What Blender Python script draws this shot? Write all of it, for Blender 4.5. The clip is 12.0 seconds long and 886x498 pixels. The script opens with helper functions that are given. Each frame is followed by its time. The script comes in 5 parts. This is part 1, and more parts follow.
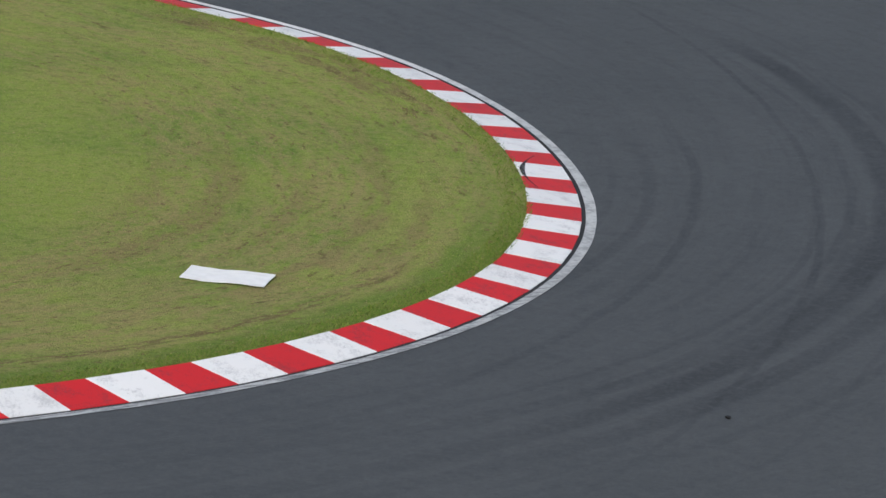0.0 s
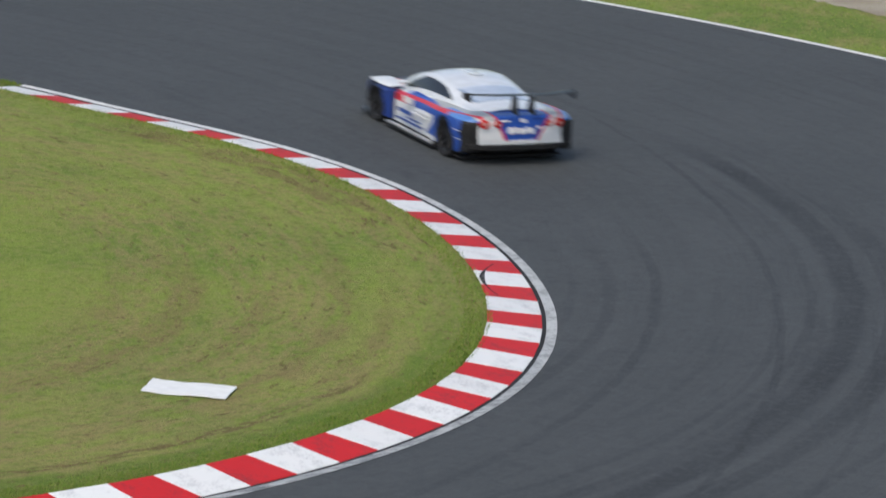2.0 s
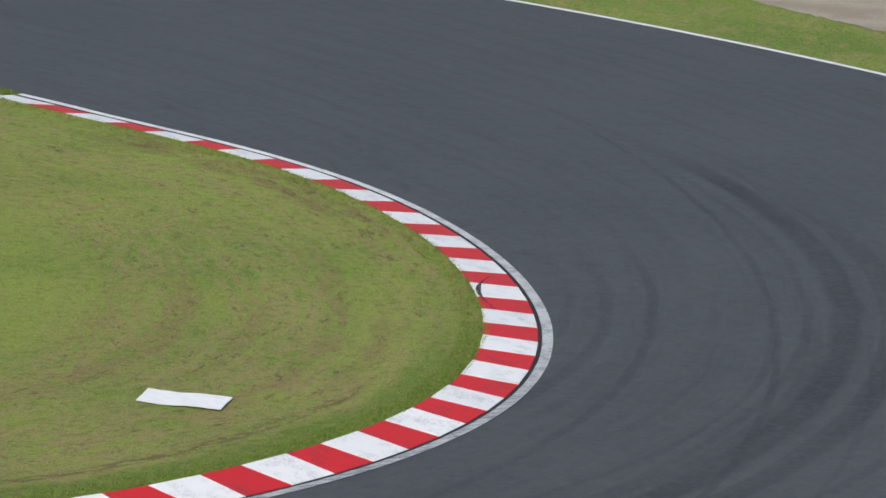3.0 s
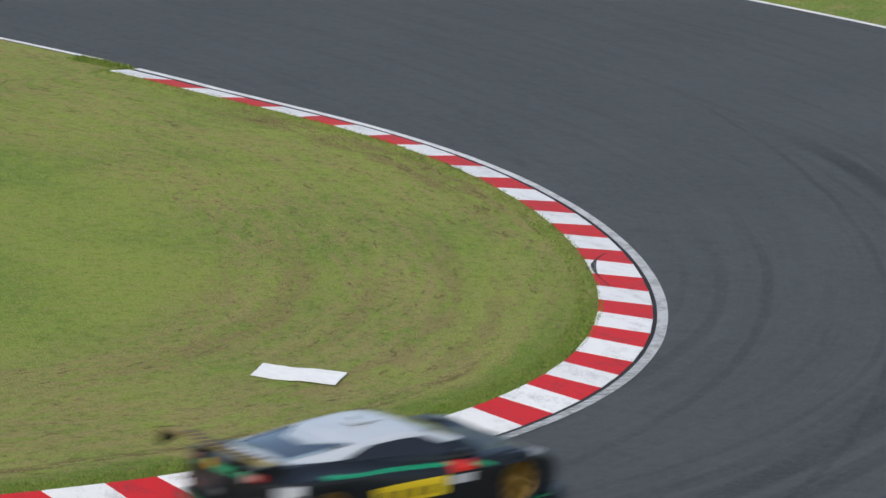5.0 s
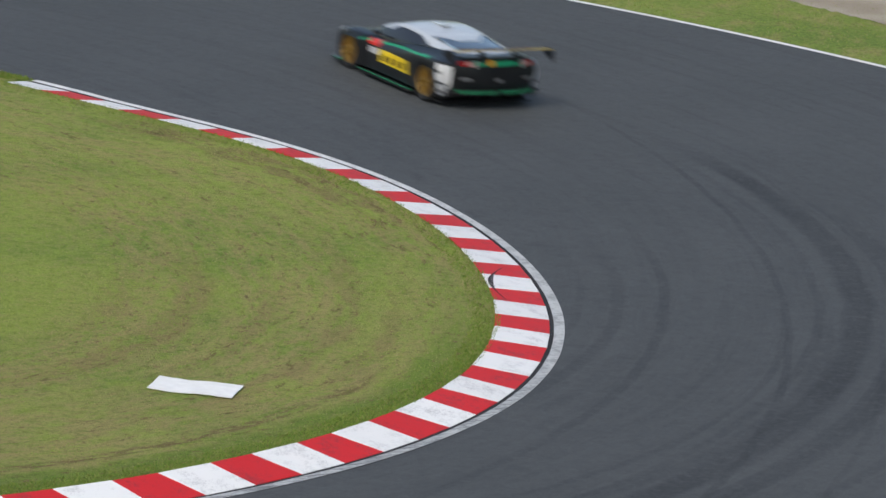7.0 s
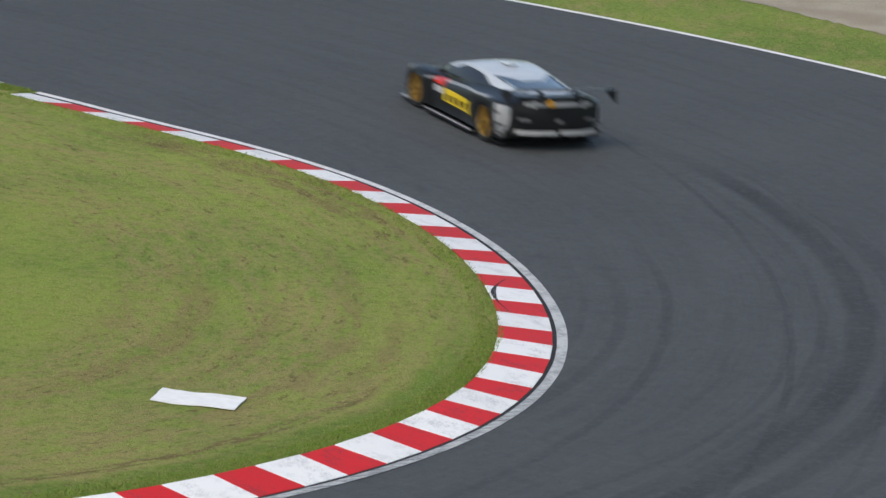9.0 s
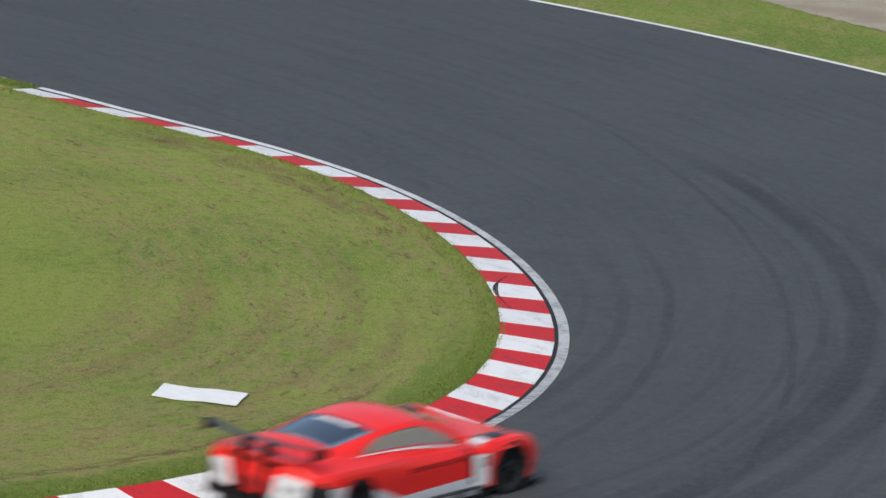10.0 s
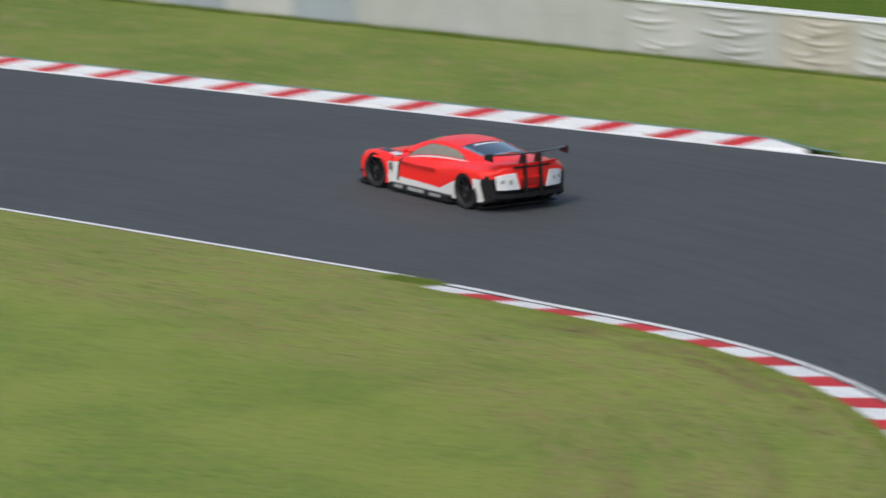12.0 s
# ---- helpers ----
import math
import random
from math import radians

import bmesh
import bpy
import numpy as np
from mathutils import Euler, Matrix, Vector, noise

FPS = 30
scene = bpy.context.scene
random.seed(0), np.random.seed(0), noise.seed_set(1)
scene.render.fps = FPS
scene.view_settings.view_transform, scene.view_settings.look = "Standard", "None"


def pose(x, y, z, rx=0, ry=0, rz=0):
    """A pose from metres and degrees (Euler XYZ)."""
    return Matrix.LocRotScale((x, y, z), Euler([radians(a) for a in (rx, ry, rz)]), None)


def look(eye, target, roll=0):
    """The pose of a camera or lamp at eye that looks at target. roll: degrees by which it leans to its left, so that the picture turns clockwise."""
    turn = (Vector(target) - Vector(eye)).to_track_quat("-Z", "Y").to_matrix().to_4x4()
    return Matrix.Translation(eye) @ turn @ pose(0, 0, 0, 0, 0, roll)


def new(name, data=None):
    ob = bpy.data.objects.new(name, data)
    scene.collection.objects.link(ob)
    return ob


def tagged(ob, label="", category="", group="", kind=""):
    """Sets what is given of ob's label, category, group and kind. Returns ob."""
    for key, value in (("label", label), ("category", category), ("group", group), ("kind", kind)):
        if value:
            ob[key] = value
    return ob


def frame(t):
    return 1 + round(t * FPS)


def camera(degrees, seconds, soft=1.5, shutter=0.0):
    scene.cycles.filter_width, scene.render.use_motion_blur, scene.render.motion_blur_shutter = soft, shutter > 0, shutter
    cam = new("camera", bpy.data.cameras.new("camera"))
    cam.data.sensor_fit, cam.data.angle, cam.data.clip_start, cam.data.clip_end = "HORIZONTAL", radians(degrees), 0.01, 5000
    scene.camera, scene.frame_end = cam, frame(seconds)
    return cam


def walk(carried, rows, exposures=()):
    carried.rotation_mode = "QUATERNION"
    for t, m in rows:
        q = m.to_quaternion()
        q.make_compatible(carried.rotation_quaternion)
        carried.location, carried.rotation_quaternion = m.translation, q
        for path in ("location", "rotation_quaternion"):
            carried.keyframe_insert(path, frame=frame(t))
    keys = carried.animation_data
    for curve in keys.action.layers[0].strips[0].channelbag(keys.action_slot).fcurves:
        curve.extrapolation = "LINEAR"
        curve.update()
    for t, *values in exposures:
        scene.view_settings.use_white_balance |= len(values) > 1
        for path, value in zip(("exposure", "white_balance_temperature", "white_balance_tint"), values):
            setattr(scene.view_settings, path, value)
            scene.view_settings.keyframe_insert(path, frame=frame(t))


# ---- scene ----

# ------------------------------------------------------------------ camera
EYE = (0.0, 0.0, 15.074)
PATH = [
    (0, 75.788, -3.661, 0.068),
    (0.5, 75.864, -3.549, 0.041),
    (1, 76.104, -3.324, -0.241),
    (1.5, 76.466, -3.333, -0.478),
    (2, 77.124, -2.955, -0.589),
    (2.5, 77.377, -3.065, -0.571),
    (3, 77.265, -3.393, -0.532),
    (3.5, 77.133, -3.489, -0.061),
    (3.7, 77.090, -3.522, 0.095),
    (5.3, 76.883, -3.385, 0.923),
    (5.5, 76.882, -3.407, 0.793),
    (6, 76.955, -3.835, 0.276),
    (6.5, 77.025, -3.977, -0.076),
    (7, 77.137, -3.974, -0.246),
    (9, 77.275, -3.921, -0.223),
    (9.5, 77.263, -4.026, -0.192),
    (10, 77.227, -4.059, -0.167),
    (10.5, 77.229, -3.817, -0.547),
    (11, 77.288, -3.529, -0.749),
    (11.2, 77.626, -3.110, -0.542),
    (11.3, 77.780, -2.700, -0.185),
    (11.4, 78.117, -2.243, 0.262),
    (11.5, 78.397, -1.796, 0.669),
    (11.6, 78.699, -1.374, 1.058),
    (11.7, 78.930, -1.033, 1.635),
    (11.8, 79.053, -0.691, 2.249),
    (11.9, 79.146, -0.375, 3.045),
    (12, 79.287, -0.048, 4.002),
]
cam = camera(10.509, 12.0, soft=1.5, shutter=0.5)
walk(cam, [(t, pose(*EYE, rx, ry, rz)) for t, rx, ry, rz in PATH], [(0.0, -0.04, 6650, 7), (0.6, -0.03, 6650, 7), (1.6, 0.06, 6650, 7), (12.0, 0.06, 6650, 7)])

# ------------------------------------------------------------------ light
world = bpy.data.worlds.new("sky")
scene.world = world
world.use_nodes = True
wn = world.node_tree.nodes
sky = wn.new("ShaderNodeTexSky")
sky.sky_type = "NISHITA"
sky.sun_disc = False
sky.sun_elevation = radians(52)
sky.sun_rotation = radians(205)
sky.air_density, sky.dust_density, sky.ozone_density = 1.0, 3.0, 1.0
wn["Background"].inputs["Strength"].default_value = 0.165
world.node_tree.links.new(sky.outputs[0], wn["Background"].inputs[0])

sun_data = bpy.data.lights.new("sun", "SUN")
sun_data.energy, sun_data.angle, sun_data.color = 0.9, radians(20), (1.0, 0.96, 0.9)
sun = new("sun", sun_data)
sun.matrix_world = look((-37, -78, 110), (0, 0, 0))


# ------------------------------------------------------------------ materials
class Mat:
    """A node material in the making: short names for the nodes that recur."""

    def __init__(self, name, rough=0.8, metal=0.0):
        self.m = bpy.data.materials.new(name)
        self.m.use_nodes = True
        self.t = self.m.node_tree
        self.b = self.t.nodes["Principled BSDF"]
        self.b.inputs["Roughness"].default_value = rough
        self.b.inputs["Metallic"].default_value = metal

    def node(self, kind, **sockets):
        n = self.t.nodes.new(kind)
        for k, v in sockets.items():
            self.put(n.inputs[int(k[1:]) if k[0] == "i" and k[1:].isdigit() else k], v)
        return n

    def put(self, socket, v):
        if isinstance(v, bpy.types.NodeSocket):
            self.t.links.new(v, socket)
        elif isinstance(v, tuple) and len(v) == 3 and socket.type == "RGBA":
            socket.default_value = (*v, 1)
        else:
            socket.default_value = v

    def math(self, op, a, b=0.0, c=0.0):
        n = self.node("ShaderNodeMath", i0=a, i1=b, i2=c)
        n.operation = op
        return n.outputs[0]

    def where(self, space="Object"):
        return self.node("ShaderNodeTexCoord").outputs[space]

    def place(self):
        return self.node("ShaderNodeNewGeometry").outputs["Position"]

    def scaled(self, vec, x, y, z):
        n = self.node("ShaderNodeVectorMath", i0=vec, i1=(x, y, z))
        n.operation = "MULTIPLY"
        return n.outputs[0]

    def noise(self, vec, scale, detail=4.0, rough=0.55):
        n = self.node("ShaderNodeTexNoise", Vector=vec, Scale=scale, Detail=detail, Roughness=rough)
        return n.outputs["Fac"]

    def ramp(self, fac, lo, hi, a=0.0, b=1.0):
        n = self.node("ShaderNodeMapRange", i0=fac, i1=lo, i2=hi, i3=a, i4=b)
        n.interpolation_type = "SMOOTHSTEP"
        return n.outputs[0]

    def mix(self, fac, a, b):
        n = self.t.nodes.new("ShaderNodeMix")
        n.data_type = "RGBA"
        self.put(n.inputs[0], fac)
        self.put(n.inputs[6], a)
        self.put(n.inputs[7], b)
        return n.outputs[2]

    def bump(self, height, strength=0.3, distance=0.01):
        n = self.node("ShaderNodeBump", Height=height, Strength=strength, Distance=distance)
        self.t.links.new(n.outputs[0], self.b.inputs["Normal"])

    def color(self, v):
        self.put(self.b.inputs["Base Color"], v)
        return self.m


def grass_material(name, green, bright, dry, dry_amount):
    k = Mat(name, rough=0.95)
    p = k.place()
    big = k.noise(p, 0.22, 3)
    mid = k.noise(k.scaled(p, 1.0, 0.6, 1), 1.6, 5, 0.65)
    fine = k.noise(p, 14.0, 6, 0.75)
    c = k.mix(k.ramp(big, 0.36, 0.66), green, bright)
    c = k.mix(k.math("MULTIPLY", k.ramp(mid, 0.45, 0.68), dry_amount), c, dry)
    dark = k.mix(0.45, c, (0.03, 0.045, 0.01))
    c = k.mix(k.ramp(fine, 0.56, 0.36), c, dark)
    k.bump(fine, 0.8, 0.04)
    k.b.inputs["Specular IOR Level"].default_value = 0.15
    return k.color(c)


def infield_material():
    """Mown infield: patchy green, with broken brown arcs scraped along the kerb.
    The turf carries two coordinates: run along the kerb and depth away from it, in metres."""
    k = Mat("infield_grass", rough=0.95)
    flat = k.scaled(k.place(), 1, 1, 0)

    def carried(name):
        n = k.node("ShaderNodeAttribute")
        n.attribute_name = name
        return n.outputs["Fac"]

    run, deep = carried("run"), carried("depth")
    wob = k.noise(flat, 0.6, 3)
    dd = k.math("ADD", deep, k.math("MULTIPLY", k.math("SUBTRACT", wob, 0.5), 0.55))

    def arc(across, along, detail, rough, shift=0.0):
        v = k.node("ShaderNodeCombineXYZ", X=k.math("MULTIPLY", dd, across), Y=k.math("MULTIPLY", run, along), Z=shift)
        return k.noise(v.outputs[0], 1.0, detail, rough)

    def window(v, a, b, c, d):
        return k.math("MULTIPLY", k.ramp(v, a, b), k.ramp(v, d, c))

    def blend(c, tint, amount, *factors):
        f = amount
        for q in factors:
            f = k.math("MULTIPLY", q, f)
        return k.mix(f, c, tint)

    green, bright, thatch, soil = (0.190, 0.302, 0.053), (0.308, 0.388, 0.080), (0.40, 0.32, 0.145), (0.15, 0.105, 0.05)
    big = k.noise(flat, 0.3, 3)
    mid = k.noise(flat, 2.6, 5, 0.7)
    tuft = k.noise(flat, 5.5, 5, 0.75)
    fine = k.noise(flat, 30.0, 6, 0.8)
    c = k.mix(k.ramp(big, 0.34, 0.64), green, bright)
    c = blend(c, bright, 0.65, k.ramp(mid, 0.44, 0.62))
    c = blend(c, (0.36, 0.40, 0.10), 0.5, k.ramp(arc(1.6, 0.16, 4, 0.65, 5.0), 0.48, 0.62), k.ramp(deep, 6.0, 4.5))
    near = k.ramp(deep, 5.9, 4.6)
    band = arc(0.75, 0.10, 3, 0.6)
    streak = arc(4.2, 0.8, 6, 0.78, 3.0)
    dab = arc(6.0, 1.3, 4, 0.75, 7.0)
    c = blend(c, thatch, 0.72, k.ramp(band, 0.34, 0.54), k.ramp(streak, 0.42, 0.60), near)
    c = blend(c, thatch, 0.42, k.ramp(mid, 0.58, 0.40), k.ramp(tuft, 0.42, 0.58))
    c = blend(c, thatch, 0.34, k.ramp(run, 13.0, 20.0), k.ramp(streak, 0.36, 0.56), near)
    # tracks of wheels that cut the corner, each at its own distance from the kerb
    for mid_d, half, r0, r1, amount in ((4.05, 0.20, 11.0, 27.0, 0.45), (3.0, 0.13, 13.0, 24.0, 0.26), (1.95, 0.16, 9.0, 26.0, 0.34), (1.3, 0.10, 13.0, 23.0, 0.36), (5.0, 0.15, 12.0, 22.0, 0.26)):
        track = window(dd, mid_d - 1.8 * half, mid_d - 0.6 * half, mid_d + 0.6 * half, mid_d + 1.8 * half)
        c = blend(c, (0.25, 0.185, 0.085), amount, track, window(run, r0, r0 + 4, r1 - 4, r1), k.ramp(streak, 0.36, 0.54))
    # a wheel's line along the near side, a worn strip along the far one
    thin = k.math("ADD", deep, k.math("MULTIPLY", k.math("SUBTRACT", wob, 0.5), 0.2))
    line = window(thin, 0.80, 0.90, 0.97, 1.09)
    c = blend(c, (0.20, 0.145, 0.07), 0.9, line, window(run, 19.5, 22.0, 31.0, 38.0), k.ramp(dab, 0.42, 0.53))
    worn = window(dd, 0.22, 0.40, 0.80, 1.15)
    c = blend(c, (0.22, 0.165, 0.075), 0.6, worn, window(run, 0.5, 3.5, 8.5, 12.5), k.ramp(streak, 0.40, 0.56))
    # divots
    c = blend(c, soil, 0.72, k.ramp(dab, 0.575, 0.65), k.ramp(band, 0.30, 0.52), near)
    c = blend(c, soil, 0.6, worn, window(run, 1.0, 4.0, 9.0, 16.0), k.ramp(dab, 0.52, 0.62))
    # taller, greener growth close to the near kerb
    c = blend(c, (0.15, 0.25, 0.036), 0.8, k.ramp(dd, 0.85, 0.5), k.ramp(run, 13.0, 20.0), k.ramp(mid, 0.3, 0.55, 0.5, 1.0))
    c = blend(c, (0.07, 0.10, 0.022), 0.34, k.ramp(tuft, 0.52, 0.34))
    c = blend(c, (0.06, 0.075, 0.02), 0.34, k.ramp(fine, 0.52, 0.34))
    c = blend(c, (0.54, 0.53, 0.20), 0.34, k.ramp(fine, 0.56, 0.70))
    speckle = k.noise(flat, 15.0, 6, 0.85)
    c = blend(c, (0.075, 0.105, 0.022), 0.55, k.ramp(speckle, 0.47, 0.36))
    c = blend(c, (0.42, 0.42, 0.16), 0.40, k.ramp(speckle, 0.53, 0.64))
    clod = arc(9.0, 2.6, 5, 0.8, 11.0)
    c = blend(c, (0.21, 0.145, 0.07), 0.75, k.ramp(clod, 0.56, 0.63), k.ramp(band, 0.28, 0.46), near)
    k.bump(k.math("ADD", fine, tuft), 0.8, 0.05)
    k.b.inputs["Specular IOR Level"].default_value = 0.15
    return k.color(c)


def asphalt_material():
    k = Mat("asphalt", rough=0.82)
    p = k.scaled(k.place(), 1, 1, 0)
    grain = k.noise(p, 55.0, 4, 0.8)
    patch = k.noise(p, 0.35, 4)
    speck = k.noise(p, 9.0, 3, 0.7)
    wob = k.math("MULTIPLY", k.math("SUBTRACT", k.noise(p, 0.5, 2), 0.5), 0.14)

    def polar(cx, cy):
        rel = k.node("ShaderNodeVectorMath", i0=p, i1=(cx, cy, 0.0))
        rel.operation = "SUBTRACT"
        ln = k.node("ShaderNodeVectorMath", i0=rel.outputs[0])
        ln.operation = "LENGTH"
        sp = k.node("ShaderNodeSeparateXYZ", i0=rel.outputs[0])
        return k.math("ADD", ln.outputs["Value"], wob), k.math("ARCTAN2", sp.outputs[1], sp.outputs[0])

    def streaks(r, ang, freq, along):
        v = k.node("ShaderNodeCombineXYZ", X=k.math("MULTIPLY", r, freq), Y=k.math("MULTIPLY", ang, along))
        return k.noise(v.outputs[0], 1.0, 5, 0.6)

    c = k.mix(k.ramp(patch, 0.3, 0.7), (0.053, 0.0585, 0.0615), (0.064, 0.0695, 0.0725))
    c = k.mix(k.ramp(grain, 0.35, 0.7, 0.0, 0.35), c, (0.108, 0.114, 0.115))
    c = k.mix(k.math("MULTIPLY", k.ramp(speck, 0.62, 0.75), 0.28), c, (0.12, 0.125, 0.13))
    rubber = (0.016, 0.0175, 0.020)
    far = k.node("ShaderNodeSeparateXYZ", i0=p).outputs[1]
    r1, a1 = polar(-14.37, 65.53)
    s1 = streaks(r1, a1, 3.2, 2.2)
    fresh = streaks(r1, a1, 13.0, 16.0)
    c = k.mix(k.math("MULTIPLY", k.ramp(fresh, 0.50, 0.72), 0.16), c, (0.098, 0.105, 0.108))
    c = k.mix(k.math("MULTIPLY", k.ramp(fresh, 0.48, 0.30), 0.14), c, rubber)
    lane = k.math("MULTIPLY", k.ramp(r1, 15.5, 19.5), k.ramp(r1, 27.0, 22.5))
    c = k.mix(k.math("MULTIPLY", k.math("MULTIPLY", k.ramp(s1, 0.42, 0.64), k.math("MULTIPLY", lane, k.math("MULTIPLY", k.ramp(far, 76.0, 68.0, 0.25, 1.0), k.ramp(far, 49.0, 57.0, 0.35, 1.0)))), 0.14), c, rubber)
    r2, a2 = polar(-27.9, 57.4)
    s2 = streaks(r2, a2, 3.4, 5.0)
    # on the way out the traffic runs wide of the bend's own arcs
    out = k.ramp(far, 67.0, 74.0)
    c = k.mix(k.math("MULTIPLY", k.math("MULTIPLY", k.ramp(s2, 0.46, 0.68), out), 0.24), c, rubber)
    r3, a3 = polar(-9.12, 63.62)
    r4, a4 = polar(-27.63, 64.54)
    r5, a5 = polar(-16.71, 64.77)
    r6, a6 = polar(-9.9, 64.32)
    fade = k.noise(p, 0.22, 2)
    gone = k.ramp(fade, 0.36, 0.56)
    # single skid arcs: distance from the bend's middle, half-width, depth of tone
    for r, rad, half, amount, top in ((r1, 21.45, 0.22, 0.70, 74), (r1, 21.95, 0.05, 0.4, 72), (r1, 22.15, 0.16, 0.55, 70), (r1, 20.9, 0.07, 0.30, 72), (r3, 15.60, 0.14, 0.38, 64), (r3, 15.05, 0.06, 0.3, 64), (r4, 33.64, 0.06, 0.42, 76),
                                 (r4, 34.9, 0.05, 0.25, 74), (r5, 21.08, 0.08, 0.34, 68), (r6, 13.63, 0.10, 0.26, 66), (r6, 13.1, 0.06, 0.16, 66), (r1, 23.0, 0.10, 0.3, 68), (r3, 14.3, 0.08, 0.14, 63)):
        off = k.math("ABSOLUTE", k.math("SUBTRACT", r, rad))
        edge = k.ramp(off, half * 1.3, half * 0.55)
        tone = k.math("MULTIPLY", k.math("MULTIPLY", edge, k.ramp(speck, 0.3, 0.6, 0.65, 1.0)), k.math("MULTIPLY_ADD", gone, 0.45 * amount, 0.7 * amount))
        tone = k.math("MULTIPLY", tone, k.math("MULTIPLY", k.ramp(far, top + 2.5, top - 2.5), k.ramp(far, 49.0, 57.0, 0.25, 1.0)))
        c = k.mix(tone, c, rubber)
    mottle = k.noise(p, 4.5, 7, 0.78)
    c = k.mix(k.math("MULTIPLY", k.ramp(mottle, 0.49, 0.68), 0.30), c, rubber)
    c = k.mix(k.math("MULTIPLY", k.ramp(mottle, 0.50, 0.34), 0.25), c, (0.105, 0.112, 0.116))
    chip = k.noise(p, 17.0, 6, 0.85)
    c = k.mix(k.math("MULTIPLY", k.ramp(chip, 0.50, 0.64), 0.22), c, rubber)
    c = k.mix(k.math("MULTIPLY", k.ramp(chip, 0.49, 0.36), 0.22), c, (0.115, 0.12, 0.124))
    # scuffed, blotchy surface where the field cuts in close
    scuff = k.math("MULTIPLY", k.ramp(k.noise(p, 2.4, 6, 0.75), 0.52, 0.68), k.ramp(r6, 15.5, 12.5))
    c = k.mix(k.math("MULTIPLY", scuff, 0.35), c, rubber)
    k.bump(grain, 0.35, 0.006)
    return k.color(c)


def line_material():
    """White edge paint, worn to grey where the tyres cut the bend, whole where it leads away."""
    k = Mat("line_paint", rough=0.6)
    p = k.place()
    sp = k.node("ShaderNodeSeparateXYZ", i0=p)
    a = k.noise(p, 3.0, 5, 0.65)
    b = k.noise(p, 16.0, 6, 0.75)
    w = k.math("ADD", k.math("MULTIPLY", a, 0.6), k.math("MULTIPLY", b, 0.55))
    rubbed = k.ramp(sp.outputs[1], 73.5, 66.5)
    base = k.mix(rubbed, (0.78, 0.78, 0.76), (0.54, 0.55, 0.54))
    c = k.mix(k.math("MULTIPLY", k.ramp(w, 0.52, 0.66), k.math("MULTIPLY_ADD", rubbed, 0.35, 0.2)), base, (0.12, 0.125, 0.13))
    turned = k.node("ShaderNodeVectorRotate", Vector=p, Angle=radians(-35))
    streak = k.noise(k.scaled(turned.outputs[0], 0.8, 14.0, 1), 1.6, 5, 0.7)
    c = k.mix(k.math("MULTIPLY", k.math("MULTIPLY", k.ramp(streak, 0.44, 0.60), k.ramp(sp.outputs[1], 60.5, 57.5)), 0.75), c, (0.07, 0.072, 0.075))
    k.bump(b, 0.15, 0.004)
    return k.color(c)


def painted(name, col, worn, amount, rough=0.6, streak=True):
    """Paint on concrete or asphalt, scuffed through in fine streaks."""
    k = Mat(name, rough=rough)
    p = k.place()
    info = k.node("ShaderNodeObjectInfo").outputs["Random"]
    a = k.noise(p, 3.0, 5, 0.65)
    b = k.noise(k.scaled(p, 2.2, 1.0, 1) if streak else p, 14.0, 6, 0.8)
    w = k.math("ADD", k.math("MULTIPLY", a, 0.6), k.math("MULTIPLY", b, 0.55))
    c = k.mix(k.math("MULTIPLY", k.ramp(w, 0.56, 0.74), amount), col, worn)
    crack = k.noise(k.scaled(p, 3.0, 1.0, 1), 9.0, 3, 0.5)
    ridge = k.ramp(k.math("ABSOLUTE", k.math("SUBTRACT", crack, 0.5)), 0.012, 0.0)
    c = k.mix(k.math("MULTIPLY", k.math("MULTIPLY", ridge, k.ramp(a, 0.45, 0.6)), 0.5 * amount), c, (0.16, 0.15, 0.15))
    c = k.mix(k.ramp(info, 0, 1, 0.0, 0.14), c, worn)
    k.bump(b, 0.15, 0.004)
    return k.color(c)


def plain(name, col, rough=0.5, metal=0.0, vary=0.12, scale=6.0):
    k = Mat(name, rough=rough, metal=metal)
    n = k.noise(k.where(), scale, 4)
    dark = tuple(v * (1 - 2 * vary) for v in col)
    return k.color(k.mix(k.ramp(n, 0.35, 0.65), dark, col))


def scrape_material():
    """Smeared rubber, thin enough in places for the paint to show."""
    k = Mat("smeared_rubber", rough=0.85)
    n = k.noise(k.place(), 26.0, 4, 0.7)
    k.put(k.b.inputs["Alpha"], k.ramp(n, 0.34, 0.54, 0.4, 1.0))
    return k.color((0.03, 0.03, 0.032))


M_GROUND = grass_material("ground_grass", (0.168, 0.245, 0.054), (0.235, 0.30, 0.068), (0.33, 0.28, 0.12), 0.65)
M_BANK = grass_material("bank_grass", (0.07, 0.13, 0.018), (0.1, 0.16, 0.022), (0.12, 0.13, 0.035), 0.2)
M_INFIELD = infield_material()
M_ASPHALT = asphalt_material()
M_RED = painted("kerb_red", (0.66, 0.008, 0.010), (0.33, 0.02, 0.022), 0.75)
M_WHITE = painted("kerb_white", (0.88, 0.88, 0.86), (0.46, 0.46, 0.46), 0.6)
M_LINE = line_material()
M_LINE_FAR = painted("edge_line_paint", (0.84, 0.84, 0.81), (0.4, 0.4, 0.38), 0.5)
M_GREEN = painted("green_strip_paint", (0.12, 0.26, 0.2), (0.2, 0.24, 0.17), 0.7)
M_GAP = plain("tar_joint", (0.02, 0.02, 0.021), 0.9)
M_SHEET = plain("white_board", (0.90, 0.90, 0.88), 0.55, vary=0.03)
M_SCRAPE = scrape_material()
M_RUBBER_MARK = plain("rubber_mark", (0.025, 0.025, 0.025), 0.9)


